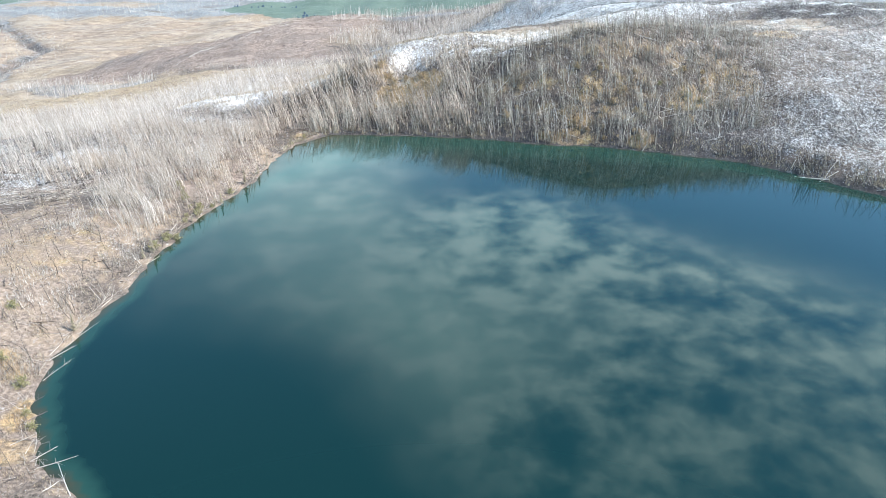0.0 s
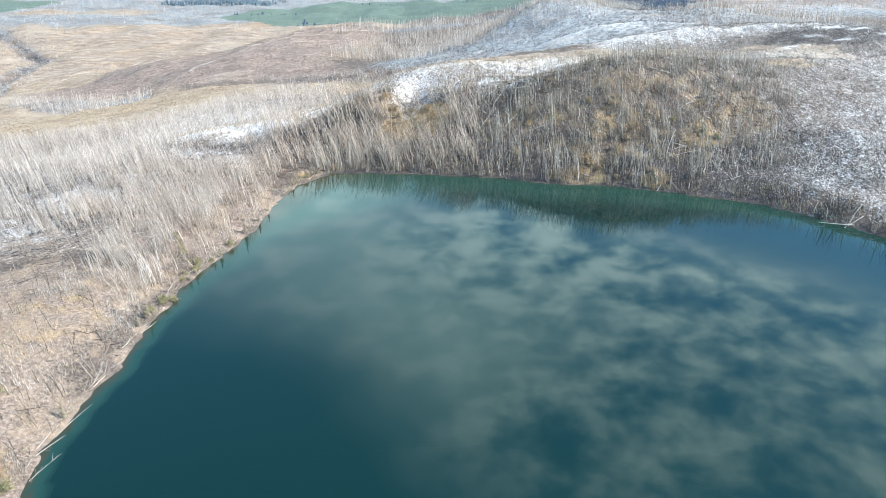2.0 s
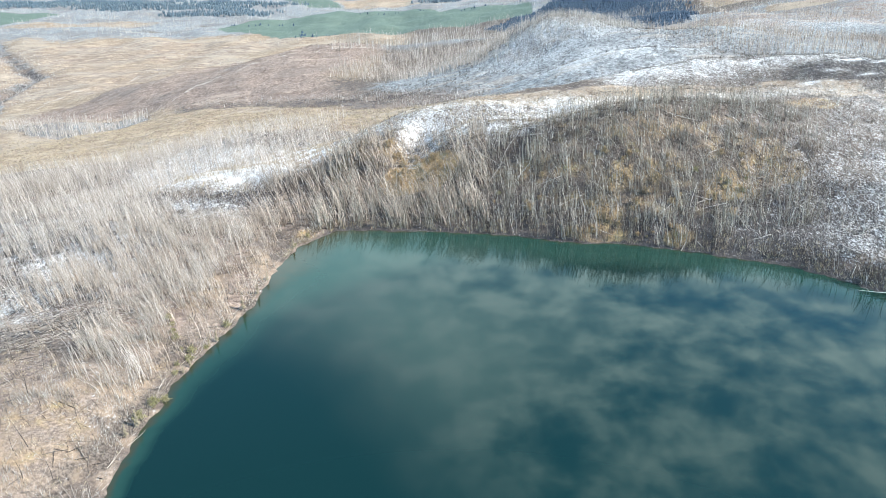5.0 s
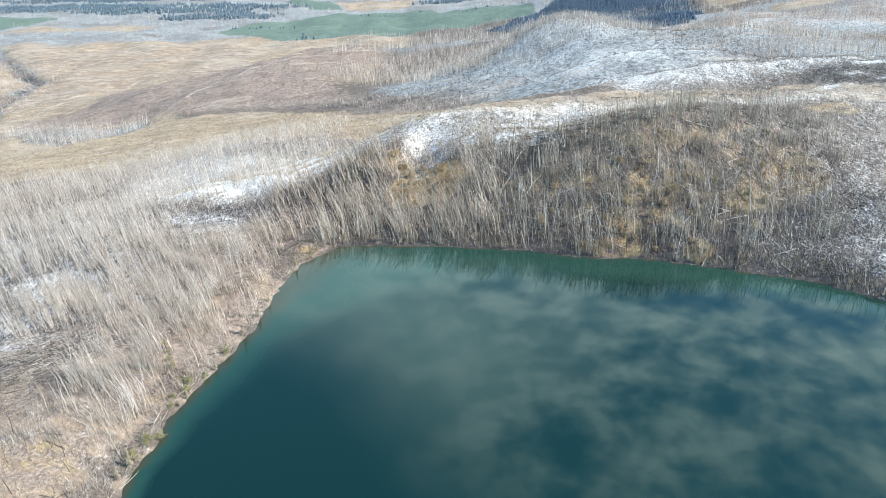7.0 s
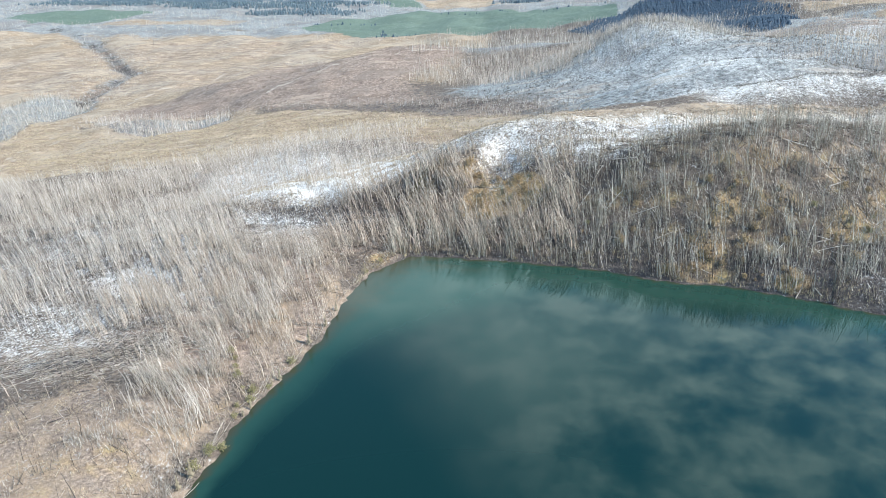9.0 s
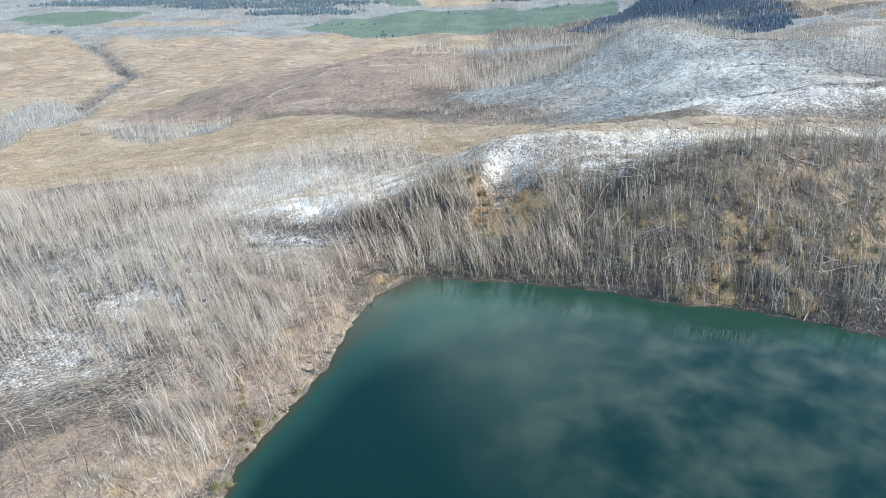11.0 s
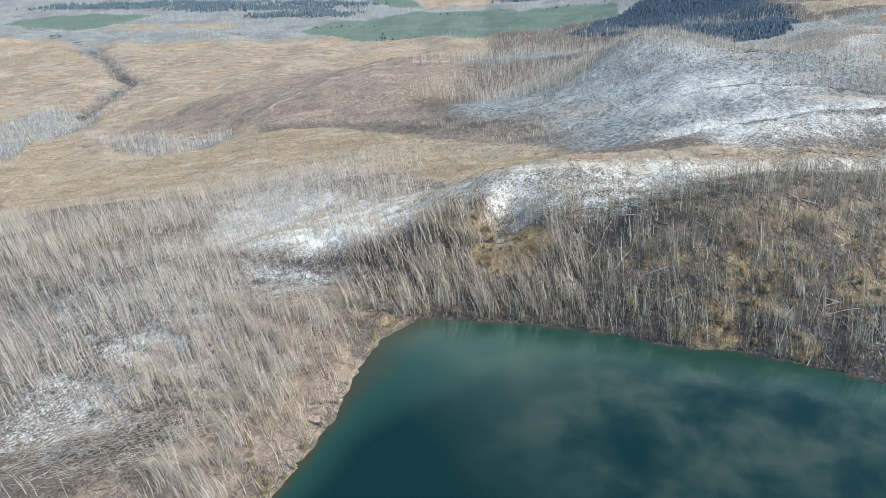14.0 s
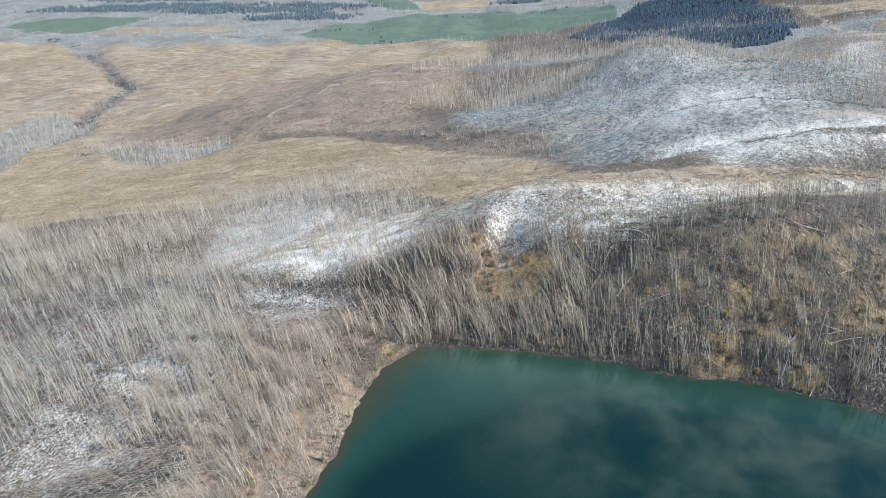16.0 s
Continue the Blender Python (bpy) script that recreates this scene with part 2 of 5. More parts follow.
def water_material():
    """Still, silty pond water: the teal of its body, olive over the shallows, and a mirror-like skin."""
    m, nt, p = material("pond_water", 0.022, 0.5)
    p.inputs["IOR"].default_value = 1.333
    pos = place_of(nt)
    a = nt.nodes.new("ShaderNodeAttribute")
    a.attribute_name = "depth"
    ragged = math_node(nt, "ADD", a.outputs["Fac"], math_node(nt, "MULTIPLY", math_node(nt, "SUBTRACT", noise_node(nt, pos, 0.6, 4.0), 0.5), 1.2))
    col = mix_colour(nt, step_node(nt, ragged, 1.0, 8.0), WATER_SHOAL, WATER_DEEP)
    col = mix_colour(nt, step_node(nt, ragged, -0.1, 2.0), WATER_EDGE, col)
    nt.links.new(col, p.inputs["Base Color"])
    rip = noise_node(nt, stretched(nt, pos, 1.0, 0.30, 1.0, 4), 0.9, 2.0, 0.5)
    bump(nt, p, rip, 0.02, 0.04)
    return m


WATER_DEEP, WATER_SHOAL, WATER_EDGE = (0.0022, 0.0165, 0.0142), (0.013, 0.042, 0.031), (0.038, 0.038, 0.021)
GROUND, WATER = ground_material(), water_material()
BARK = bark("bleached_bark", (0.73, 0.656, 0.586), (0.29, 0.245, 0.20))
BARK_WARM = bark("tan_bark", (0.665, 0.565, 0.465), (0.26, 0.20, 0.155))
BARK_GREY = bark("grey_bark", (0.74, 0.685, 0.61), (0.19, 0.16, 0.13))
BARK_OLIVE = bark("olive_grey_bark", (0.60, 0.555, 0.475), (0.165, 0.145, 0.112))
BARK_DARK = bark("charred_bark", (0.16, 0.13, 0.11), (0.055, 0.045, 0.04))
LOG = bark("driftwood", (0.52, 0.455, 0.39), (0.28, 0.235, 0.19))
HEATH_LEAF = leafy("heath_twigs", (0.30, 0.23, 0.18), (0.17, 0.125, 0.10), (0.24, 0.19, 0.14))
DRY_GRASS = leafy("dry_grass", (0.56, 0.46, 0.33), (0.34, 0.26, 0.18), (0.44, 0.37, 0.20))
RUST_LEAF = leafy("rust_leaves", (0.42, 0.305, 0.175), (0.29, 0.20, 0.11), (0.36, 0.265, 0.15))
OLIVE_LEAF = leafy("olive_leaves", (0.30, 0.27, 0.13), (0.18, 0.165, 0.08), (0.34, 0.28, 0.15))
# both needle colours have distance haze mixed in: bluer, and paler for the valley
HAZED_NEEDLE = leafy("hazed_valley_needles", (0.085, 0.120, 0.140), (0.065, 0.095, 0.115), (0.095, 0.12, 0.13))
NEEDLE = leafy("hazed_pine_needles", (0.045, 0.073, 0.108), (0.034, 0.057, 0.088), (0.05, 0.076, 0.10))
LARCH = leafy("budding_larch", (0.33, 0.27, 0.19), (0.20, 0.165, 0.11), (0.28, 0.24, 0.15))

# ---- the lie of the land ----
# Landforms: centre x, y, spread along x, y, height over the regional fall
HILLS = [
    (-58, 98, 16, 28, 2.3), (-75, 60, 25, 30, 3.4), (-88, 150, 22, 20, -1.9), (0, 190, 16, 13, 7.3),
    (36, 182, 23, 12, 11.9), (62, 190, 22, 14, 8.2), (95, 165, 25, 18, 6.7), (60, 215, 35, 20, 6.6),
    (112, 236, 35, 30, 11.8), (-14, 214, 18, 14, 7.3), (20, 225, 25, 18, 10.4), (70, 245, 28, 14, 9.8),
    (-120, 250, 35, 30, -6.5), (-75, 275, 30, 25, 5.3), (-24, 191, 7, 6, 4.6),
]
LESSER_HILLS = [
    (-72, 206, 16, 8, 2.7), (-50, 186, 12, 5, -1.8), (-86, 162, 13, 7, 2.2), (-80, 147, 10, 4, -1.5),
    (-110, 185, 15, 9, 1.6), (36, 168, 16, 6, 1.9), (100, 194, 14, 12, 2.0), (84, 226, 14, 10, -1.2),
    (-140, 256, 24, 14, 1.4),
]
FAR_HILLS = [
    (75, 310, 35, 22, 13.1), (40, 350, 35, 20, -7.8), (105, 355, 30, 20, -5.1), (135, 390, 45, 38, 8.0),
    (69, 472, 31.6, 53, 25.2), (45, 415, 22, 16, -6.1), (-155, 505, 45, 26, 5.0), (-110, 600, 110, 66, 26.0),
    (-230, 480, 40, 40, -5.0), (180, 200, 50, 70, 19.1), (-30, 360, 40, 30, -1.7), (440, 1250, 190, 150, 62.0),
    (760, 1050, 200, 160, 75.0), (900, 1900, 500, 300, 60.0),
]
SHORE = [(-33.7, 46.8), (-38.2, 50.4), (-41.7, 56.0), (-44.8, 61.6), (-46.0, 68.0), (-45.8, 75.5), (-44.6, 83.0), (-44.3, 93.6),
         (-43.4, 106.0), (-41.0, 116.0), (-38.8, 123.0), (-36.9, 135.0), (-36.0, 144.0), (-33.8, 152.6), (-28.5, 160.0), (-23.5, 161.8),
         (-12.5, 161.0), (2.5, 159.4), (12.0, 157.5), (22.5, 154.0), (33.5, 152.6), (44.3, 149.5), (52.0, 146.0), (61.5, 142.2),
         (68.8, 136.7), (73.4, 131.7), (78.3, 125.9), (83.0, 120.5), (92.0, 104.0), (97.0, 82.0), (92.0, 55.0), (75.0, 32.0), (45.0, 18.0), (10.0, 14.0), (-18.0, 26.0)]


def shore_line():
    """The shore as a closed Catmull-Rom curve, with a small wobble."""
    p = np.array(SHORE)
    n, out = len(p), []
    for i in range(n):
        a, b, c, d = p[i - 1], p[i], p[(i + 1) % n], p[(i + 2) % n]
        for k in range(5):
            t = k / 5
            out.append(0.5 * (2 * b + (c - a) * t + (2 * a - 5 * b + 4 * c - d) * t * t + (3 * b - a - 3 * c + d) * t ** 3))
    out = np.array(out)
    s = np.arange(len(out))
    out[:, 0] += 0.25 * np.sin(s * 1.7) + 0.2 * np.sin(s * 0.83 + 1)
    out[:, 1] += 0.25 * np.sin(s * 2.1 + 2) + 0.2 * np.sin(s * 0.71)
    return out


LINE = shore_line()


def shore_distance(x, y):
    """Metres from the shore: positive on land, negative on the water. Past 90 m it is only rough."""
    x, y = np.asarray(x, float), np.asarray(y, float)
    out = np.full(x.shape, 90.0)
    near = (x > -135) & (x < 190) & (y > -75) & (y < 250)
    px, py = x[near], y[near]
    best, inside = np.full(px.shape, 1e9), np.zeros(px.shape, bool)
    for (ax, ay), (bx, by) in zip(LINE, np.roll(LINE, -1, 0)):
        ex, ey = bx - ax, by - ay
        t = np.clip(((px - ax) * ex + (py - ay) * ey) / (ex * ex + ey * ey), 0, 1)
        best = np.minimum(best, (px - ax - t * ex) ** 2 + (py - ay - t * ey) ** 2)
        if ey != 0:
            inside ^= ((ay > py) != (by > py)) & (px < ax + (py - ay) * ex / ey)
    out[near] = np.minimum(np.sqrt(best), 90) * np.where(inside, -1, 1)
    # small bays and points
    return out + (0.45 * np.sin(x * 1.9 + 1.3 * np.sin(y * 0.8)) * np.sin(y * 1.6 + 1.1 * np.sin(x * 0.7)) + 0.3 * np.sin(0.55 * x + 2) * np.sin(0.6 * y)) * np.exp(-np.abs(out) / 3)


def smooth(a, b, v):
    t = np.clip((v - a) / (b - a), 0, 1)
    return t * t * (3 - 2 * t)


def waves(x, y, size, seed):
    """Cheap smooth relief between about -1 and 1: a sum of turned sines."""
    g = np.random.RandomState(seed)
    out = 0.0
    for k in range(6):
        a, ph, f = g.uniform(0, 6.283), g.uniform(0, 6.283), g.uniform(0.6, 1.7) * 6.283 / size
        out = out + np.sin((x * math.cos(a) + y * math.sin(a)) * f + ph + 1.3 * np.sin((y * math.cos(a) - x * math.sin(a)) * f * 0.6 + ph))
    return out / 3.4


def ground_height(x, y):
    x, y = np.asarray(x, float), np.asarray(y, float)
    fall = np.maximum(-0.75 * x + 0.66 * y - 150, 0) / 420
    z = -110 * (1 - np.exp(-fall ** 1.3))
    for cx, cy, sx, sy, h in HILLS + LESSER_HILLS + FAR_HILLS:
        z = z + h * np.exp(-((x - cx) / sx) ** 2 / 2 - ((y - cy) / sy) ** 2 / 2)
    # the gully that opens onto the far bank: steep on its west side, a broad apron on its east
    gx = x + 13.5 - 0.25 * (y - 187)
    cut = np.where(gx < 0, np.exp(-(gx / 2.8) ** 2), np.exp(-(gx / 11.0) ** 2))
    z = z - 3.8 * cut * smooth(180, 192, y) * (1 - smooth(201, 212, y))
    # the brook's cut across the meadows
    z = z - 5.0 * beside(x, y, BROOK, 9)
    far = smooth(250, 600, np.hypot(x, y - 100))
    z = z + waves(x, y, 26, 1) * 0.5 + waves(x, y, 9, 2) * 0.22 + waves(x, y, 150, 3) * (0.6 + 3.0 * far) + waves(x, y, 48, 4) * (0.3 + 0.5 * far)
    d = shore_distance(x, y)
    # gentle on the sandy west shore, steep elsewhere
    reach = 6 + 8 * (1 - smooth(-34, -20, x + 0.3 * np.maximum(y - 150, 0)))
    bank = 0.35 * smooth(-0.6, 1.2, d) + 0.75 * smooth(0.5, 7, d)
    land = smooth(0, reach, d)
    return np.where(d < 0, np.maximum(d * 0.32, -6.0) + 0.02, bank * (1 - land * 0.7) + np.where(d < 14, np.maximum(z, 0), z) * land + np.minimum(d, 14) * 0.02 * (1 - smooth(14, 60, d)))


def blob(x, y, cx, cy, rx, ry, turn=0.0, core=0.62, rim=1.18):
    """A soft oval patch: 1 inside, 0 outside."""
    c, s = math.cos(radians(turn)), math.sin(radians(turn))
    dx, dy = x - cx, y - cy
    r = np.sqrt(((dx * c + dy * s) / rx) ** 2 + ((dy * c - dx * s) / ry) ** 2)
    return 1 - smooth(core, rim, r)


def patches(x, y, ovals, core=0.62, rim=1.18):
    out = np.zeros(np.shape(x))
    for o in ovals:
        out = np.maximum(out, (o[5] if len(o) > 5 else 1.0) * blob(x, y, *o[:5], core, rim))
    return out


def inside(x, y, corners, soft):
    """A patch of any outline: 1 inside, 0 outside, with an edge that many metres soft."""
    x, y = np.asarray(x, float), np.asarray(y, float)
    xs, ys = [c[0] for c in corners], [c[1] for c in corners]
    near = (x > min(xs) - soft) & (x < max(xs) + soft) & (y > min(ys) - soft) & (y < max(ys) + soft)
    px, py = x[near], y[near]
    best, within = np.full(px.shape, 1e12), np.zeros(px.shape, bool)
    for (ax, ay), (bx, by) in zip(corners, corners[1:] + corners[:1]):
        ex, ey = bx - ax, by - ay
        t = np.clip(((px - ax) * ex + (py - ay) * ey) / (ex * ex + ey * ey), 0, 1)
        best = np.minimum(best, (px - ax - t * ex) ** 2 + (py - ay - t * ey) ** 2)
        if ey != 0:
            within ^= ((ay > py) != (by > py)) & (px < ax + (py - ay) * ex / ey)
    out = np.zeros(x.shape)
    out[near] = smooth(-soft, soft, np.sqrt(best) * np.where(within, 1, -1))
    return out


def outlines(x, y, shapes):
    """The strongest of several patches: amount, softness, corners."""
    return np.max([amount * inside(x, y, corners, soft) for amount, soft, corners in shapes], 0)


def beside(x, y, points, wide):
    """1 on a bent line, falling away beside it."""
    x, y = np.asarray(x, float), np.asarray(y, float)
    best = np.full(x.shape, 1e12)
    for (ax, ay), (bx, by) in zip(points, points[1:]):
        ex, ey = bx - ax, by - ay
        t = np.clip(((x - ax) * ex + (y - ay) * ey) / (ex * ex + ey * ey), 0, 1)
        best = np.minimum(best, (x - ax - t * ex) ** 2 + (y - ay - t * ey) ** 2)
    return np.exp(-best / wide ** 2)


# ovals of cover: centre x, y, radius along x, y, turn, amount
SNOW = [(104, 214, 22, 6, 0, 0.35), (230, 470, 60, 30, 0, 0.4), (-98, 166, 48, 42, 20, 0.5), (112, 240, 34, 8, 0, 0.6), (122, 214, 34, 12, 0, 0.28),
        (98, 158, 38, 32, -30, 0.50), (125, 187, 44, 40, 0, 0.55), (88, 136, 24, 36, 35, 0.44), (178, 430, 60, 40, 0, 0.5),
        (-105, 268, 50, 50, 0, 0.35), (-110, 200, 56, 46, 0, 0.34), (-72, 168, 30, 14, 0, 0.35), (-64, 224, 46, 34, 0, 0.8), (-50, 184, 20, 8, -15, 0.42), (-100, 275, 50, 30, 0, 0.55)]
BROW_SNOW = [(8, 208, 36, 14, 0, 0.45), (56, 207, 24, 10, 0, 0.55), (80, 211, 34, 8, 0, 0.62), (126, 228, 5, 1.5, 4, 1.3), (109, 223, 4, 1.2, 0, 1.2), (118, 231, 6, 1.2, -4, 1.3), (100, 217, 4, 1.3, 0, 1.1), (117, 219, 4, 1.2, 0, 1.2), (132, 222, 5, 1.4, 0, 1.2)]
SLOPE_SNOW = [(1.05, 8, [(-86, 203), (-75, 228), (-57, 244), (-36, 239), (-31, 211), (-38, 199), (-50, 196), (-60, 191)]),
              (0.70, 6, [(-80, 183), (-53, 177), (-47, 172), (-61, 168)]), (0.84, 9, [(-96, 152), (-80, 165), (-66, 153), (-78, 140)]),
              (0.70, 10, [(-112, 149), (-93, 146), (-73, 141), (-69, 123), (-79, 117), (-89, 119)]),
              (0.80, 13, [(-134, 292), (-92, 281), (-59, 255), (-70, 236), (-99, 247)]), (0.55, 10, [(-130, 172), (-106, 180), (-85, 156), (-104, 148)])]
HOLLOW_SNOW = [(0.58, 8, [(-88, 168), (-70, 160), (-58, 142), (-64, 128), (-84, 136)]), (0.95, 9, [(-118, 268), (-73, 263), (-57, 244), (-75, 226), (-88, 203), (-104, 222)]), (0.72, 8, [(-92, 176), (-74, 172), (-62, 160), (-66, 148), (-82, 150)]), (0.66, 3, [(-84, 200), (-67, 191), (-57, 188), (-45, 180), (-50, 174), (-58, 176), (-73, 185)])]
HILL_SNOW = [(0.84, 11, [(34, 272), (48, 285), (67, 287), (96, 289), (123, 300), (120, 232), (92, 229), (63, 226), (46, 226)]),
             (0.52, 18, [(15, 410), (30, 453), (47, 474), (69, 472), (92, 462), (112, 446), (111, 420), (85, 394), (64, 383), (37, 378)]),
             (0.68, 18, [(22, 312), (42, 373), (72, 394), (103, 386), (123, 366), (98, 301), (68, 294), (45, 292)]),
             (0.6, 10, [(140, 445), (205, 528), (227, 525), (194, 453), (139, 411)])]
CREST_SNOW = [(0.72, 2.5, [(-17, 198), (-11, 208), (0, 206), (4, 194), (-4, 187), (-12, 181)]),
              (0.66, 6.0, [(-36, 222), (-16, 226), (0, 220), (26, 218), (54, 214), (60, 207), (46, 196), (34, 188), (20, 185), (8, 184), (-4, 188), (-11, 186), (-16, 196)])]
STRAW = [(350, 800, 50, 110, 20), (310, 640, 40, 30, 0), (-290, 450, 130, 130, 10), (-360, 750, 230, 190, 20), (-560, 900, 260, 260, 0), (-160, 760, 190, 60, 0),
         (-450, 1080, 360, 150, 0, 0.9), (-950, 1200, 260, 130, 0, 0.8), (-700, 1420, 200, 60, 0, 0.6), (-100, 1600, 150, 50, 0, 0.6), (-480, 540, 190, 150, 0)]
FAR_MEADOWS = [(0.8, 25, [(-300, 1100), (-140, 1060), (-40, 1040), (-40, 900), (-40, 760), (-85, 883), (-254, 892), (-420, 960), (-640, 1180)])]
MEADOWS = [(1.0, 10, [(-236, 303), (-380, 487), (-397, 551), (-296, 468), (-238, 430), (-176, 461), (-115, 444), (-24, 338), (9, 282), (13, 226), (-10, 227), (-32, 252), (-101, 300), (-143, 300)])]
BROW = [(1.0, 4, [(-34, 224), (-14, 214), (14, 212), (40, 206), (64, 203), (112, 203), (112, 220), (60, 224), (20, 225), (-10, 231)])]
HEATH = [(42, 181, 54, 13, 0, 0.45), (84, 202, 52, 9, 0, 0.5), (250, 540, 130, 110, 0, 0.5), (-56, 138, 22, 30, 0, 0.75), (-48, 168, 20, 8, -5, 0.9),
         (-360, 780, 230, 170, 20, 0.45), (-450, 1050, 320, 150, 0, 0.45), (-560, 940, 240, 240, 0, 0.42)]
HEATHS = [(0.85, 40, [(-332, 518), (-339, 582), (-295, 616), (-310, 787), (-252, 882), (-60, 780), (-44, 571), (-74, 502), (-68, 461), (-30, 406), (10, 368), (9, 290), (-16, 322), (-56, 375), (-116, 448), (-186, 477), (-234, 492), (-263, 468)]),
          (0.40, 5, [(-32, 252), (-10, 230), (13, 231), (85, 226), (110, 226), (110, 221), (80, 220), (53, 222), (20, 225), (-2, 228)]),
          (0.36, 5, [(-24, 166), (10, 163), (38, 156), (60, 150), (76, 160), (70, 178), (40, 184), (0, 178)])]
SAND = [(-64, 84, 20, 32, 0, 0.85), (-52, 108, 9, 16, 5, 0.7), (-50, 62, 12, 22, 0), (-46, 134, 6, 14, 0, 0.5), (-72, 50, 20, 14, 0, 0.5), (-34, 161, 7, 4, 0, 0.7), (-66, 118, 8, 5, 0, 0.6),
        (-44.5, 127, 4, 18, 8, 0.9), (-50, 115, 5, 7, 0, 0.75), (-40, 146, 3, 10, 25, 0.8), (-42, 47, 9, 7, 0, 0.6)]
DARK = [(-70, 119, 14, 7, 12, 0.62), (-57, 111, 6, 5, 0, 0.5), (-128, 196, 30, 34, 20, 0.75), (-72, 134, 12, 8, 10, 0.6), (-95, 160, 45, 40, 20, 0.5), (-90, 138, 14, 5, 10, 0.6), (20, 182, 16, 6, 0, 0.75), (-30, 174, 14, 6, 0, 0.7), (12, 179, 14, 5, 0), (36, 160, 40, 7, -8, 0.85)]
# two of these paint shadow: the right bank at (64, 150), the gully wall at (-17.5, 200)
BANK_DARK_AND_SHADE = [(64, 150, 24, 9, -24, 0.95), (20, 172, 30, 7, 0, 0.45), (-20, 172, 14, 6, 0, 0.55), (86, 148, 26, 12, -35, 0.75), (120, 224, 28, 10, 0, 1.0), (13, 177, 9, 6, 0, 0.85), (-17.5, 200, 2.2, 4.5, 0, 1.0), (49, 158, 3, 3, 0), (34, 156, 3, 2, 0), (60, 425, 20, 14, 0, 0.4)]
# the third outline is the sapling row's shade, painted as dark ground
HOLLOWS_AND_SHADE = [(1.05, 3, [(-74, 188), (-60, 194), (-44, 191), (-32, 181), (-26, 167), (-38, 170), (-54, 177), (-66, 182)]), (0.8, 4, [(-76, 129), (-62, 128), (-56, 120), (-64, 115)]),
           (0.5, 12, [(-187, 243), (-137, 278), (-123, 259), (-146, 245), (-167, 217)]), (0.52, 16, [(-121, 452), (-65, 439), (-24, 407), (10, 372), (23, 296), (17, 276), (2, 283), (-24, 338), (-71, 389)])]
MOSS = [(-9, 180, 11, 7, 0), (-15, 190, 6, 6, 0, 0.5), (-23, 196, 7, 7, 0, 0.45), (35.5, 167, 2.5, 2.5, 0), (59, 163.5, 7, 4, -10, 0.75), (45, 152, 4, 2.5, 0, 0.7), (24, 170, 3, 2, 0, 0.6), (26, 157, 6, 1.6, 0, 0.6), (31, 160, 3, 4, 0, 0.6), (30, 155, 6, 2.5, 0, 0.5)]
SHORE_MOSS = [(90, 196, 12, 5, 0, 0.5), (40, 172, 40, 18, 0, 0.40), (-55, 91, 7, 9, 0, 0.36), (-44, 58, 2.2, 4, 0, 0.7), (-50, 65, 3, 4, 0, 0.55), (-42, 52, 3, 3, 0, 0.5), (70, 168, 8, 6, 0, 0.55), (-47, 111, 2.5, 4, 0, 0.45), (-41, 127, 1.6, 2.5, 0, 0.5), (-33, 159, 3, 3, 0, 0.6), (-26, 184, 9, 9, 0, 0.42)]
BROOK = [(-980, 1420), (-775, 1227), (-614, 1036), (-520, 900), (-485, 868), (-468, 800), (-440, 690), (-395, 610), (-398, 560), (-440, 520)]
# strips of scrub in the meadow's hollows
STRIPS = [[(-345, 540), (-300, 515), (-237, 497), (-207, 490), (-191, 462), (-227, 446), (-272, 462)],
          [(-488, 630), (-489, 708), (-420, 668), (-374, 589), (-398, 574), (-366, 469), (-440, 540)]]
CREASE = [(-345, 520), (-270, 470), (-186, 479), (-118, 457), (-77, 429), (-22, 359), (10, 287)]


def crest_snow(x, y):
    """Snow on the bank's crest: a wedge down into the gully, then a band along the brow."""
    return outlines(x, y, CREST_SNOW)


def wedge(x, y, corners, soft):
    """A soft-edged convex patch; corners run anticlockwise."""
    out = np.ones(np.shape(x))
    for (ax, ay), (bx, by) in zip(corners, corners[1:] + corners[:1]):
        ln = math.hypot(bx - ax, by - ay)
        out = np.minimum(out, smooth(-soft, soft, ((bx - ax) * (y - ay) - (by - ay) * (x - ax)) / ln))
    return out


CROPS = [[(-239, 1135), (-100, 1118), (135, 1110), (150, 1240), (130, 1400), (-82, 1520), (-255, 1500), (-360, 1400), (-395, 1280)],
         [(-286, 1625), (-215, 1612), (-280, 1850), (-402, 1880)],
         [(-1143, 1500), (-939, 1419), (-854, 1440), (-840, 1630), (-977, 1655), (-1143, 1640)]]
FALLOW = [[(-205, 1616), (-73, 1580), (-60, 1712), (-262, 1790)]]
PINES = [(61, 985), (106, 1066), (165, 1140), (200, 1215), (296, 1030), (278, 850), (222, 680), (172, 596), (175, 740), (109, 860)]


def fields(x, y):
    return np.max([wedge(x, y, c, 6) for c in CROPS], 0)


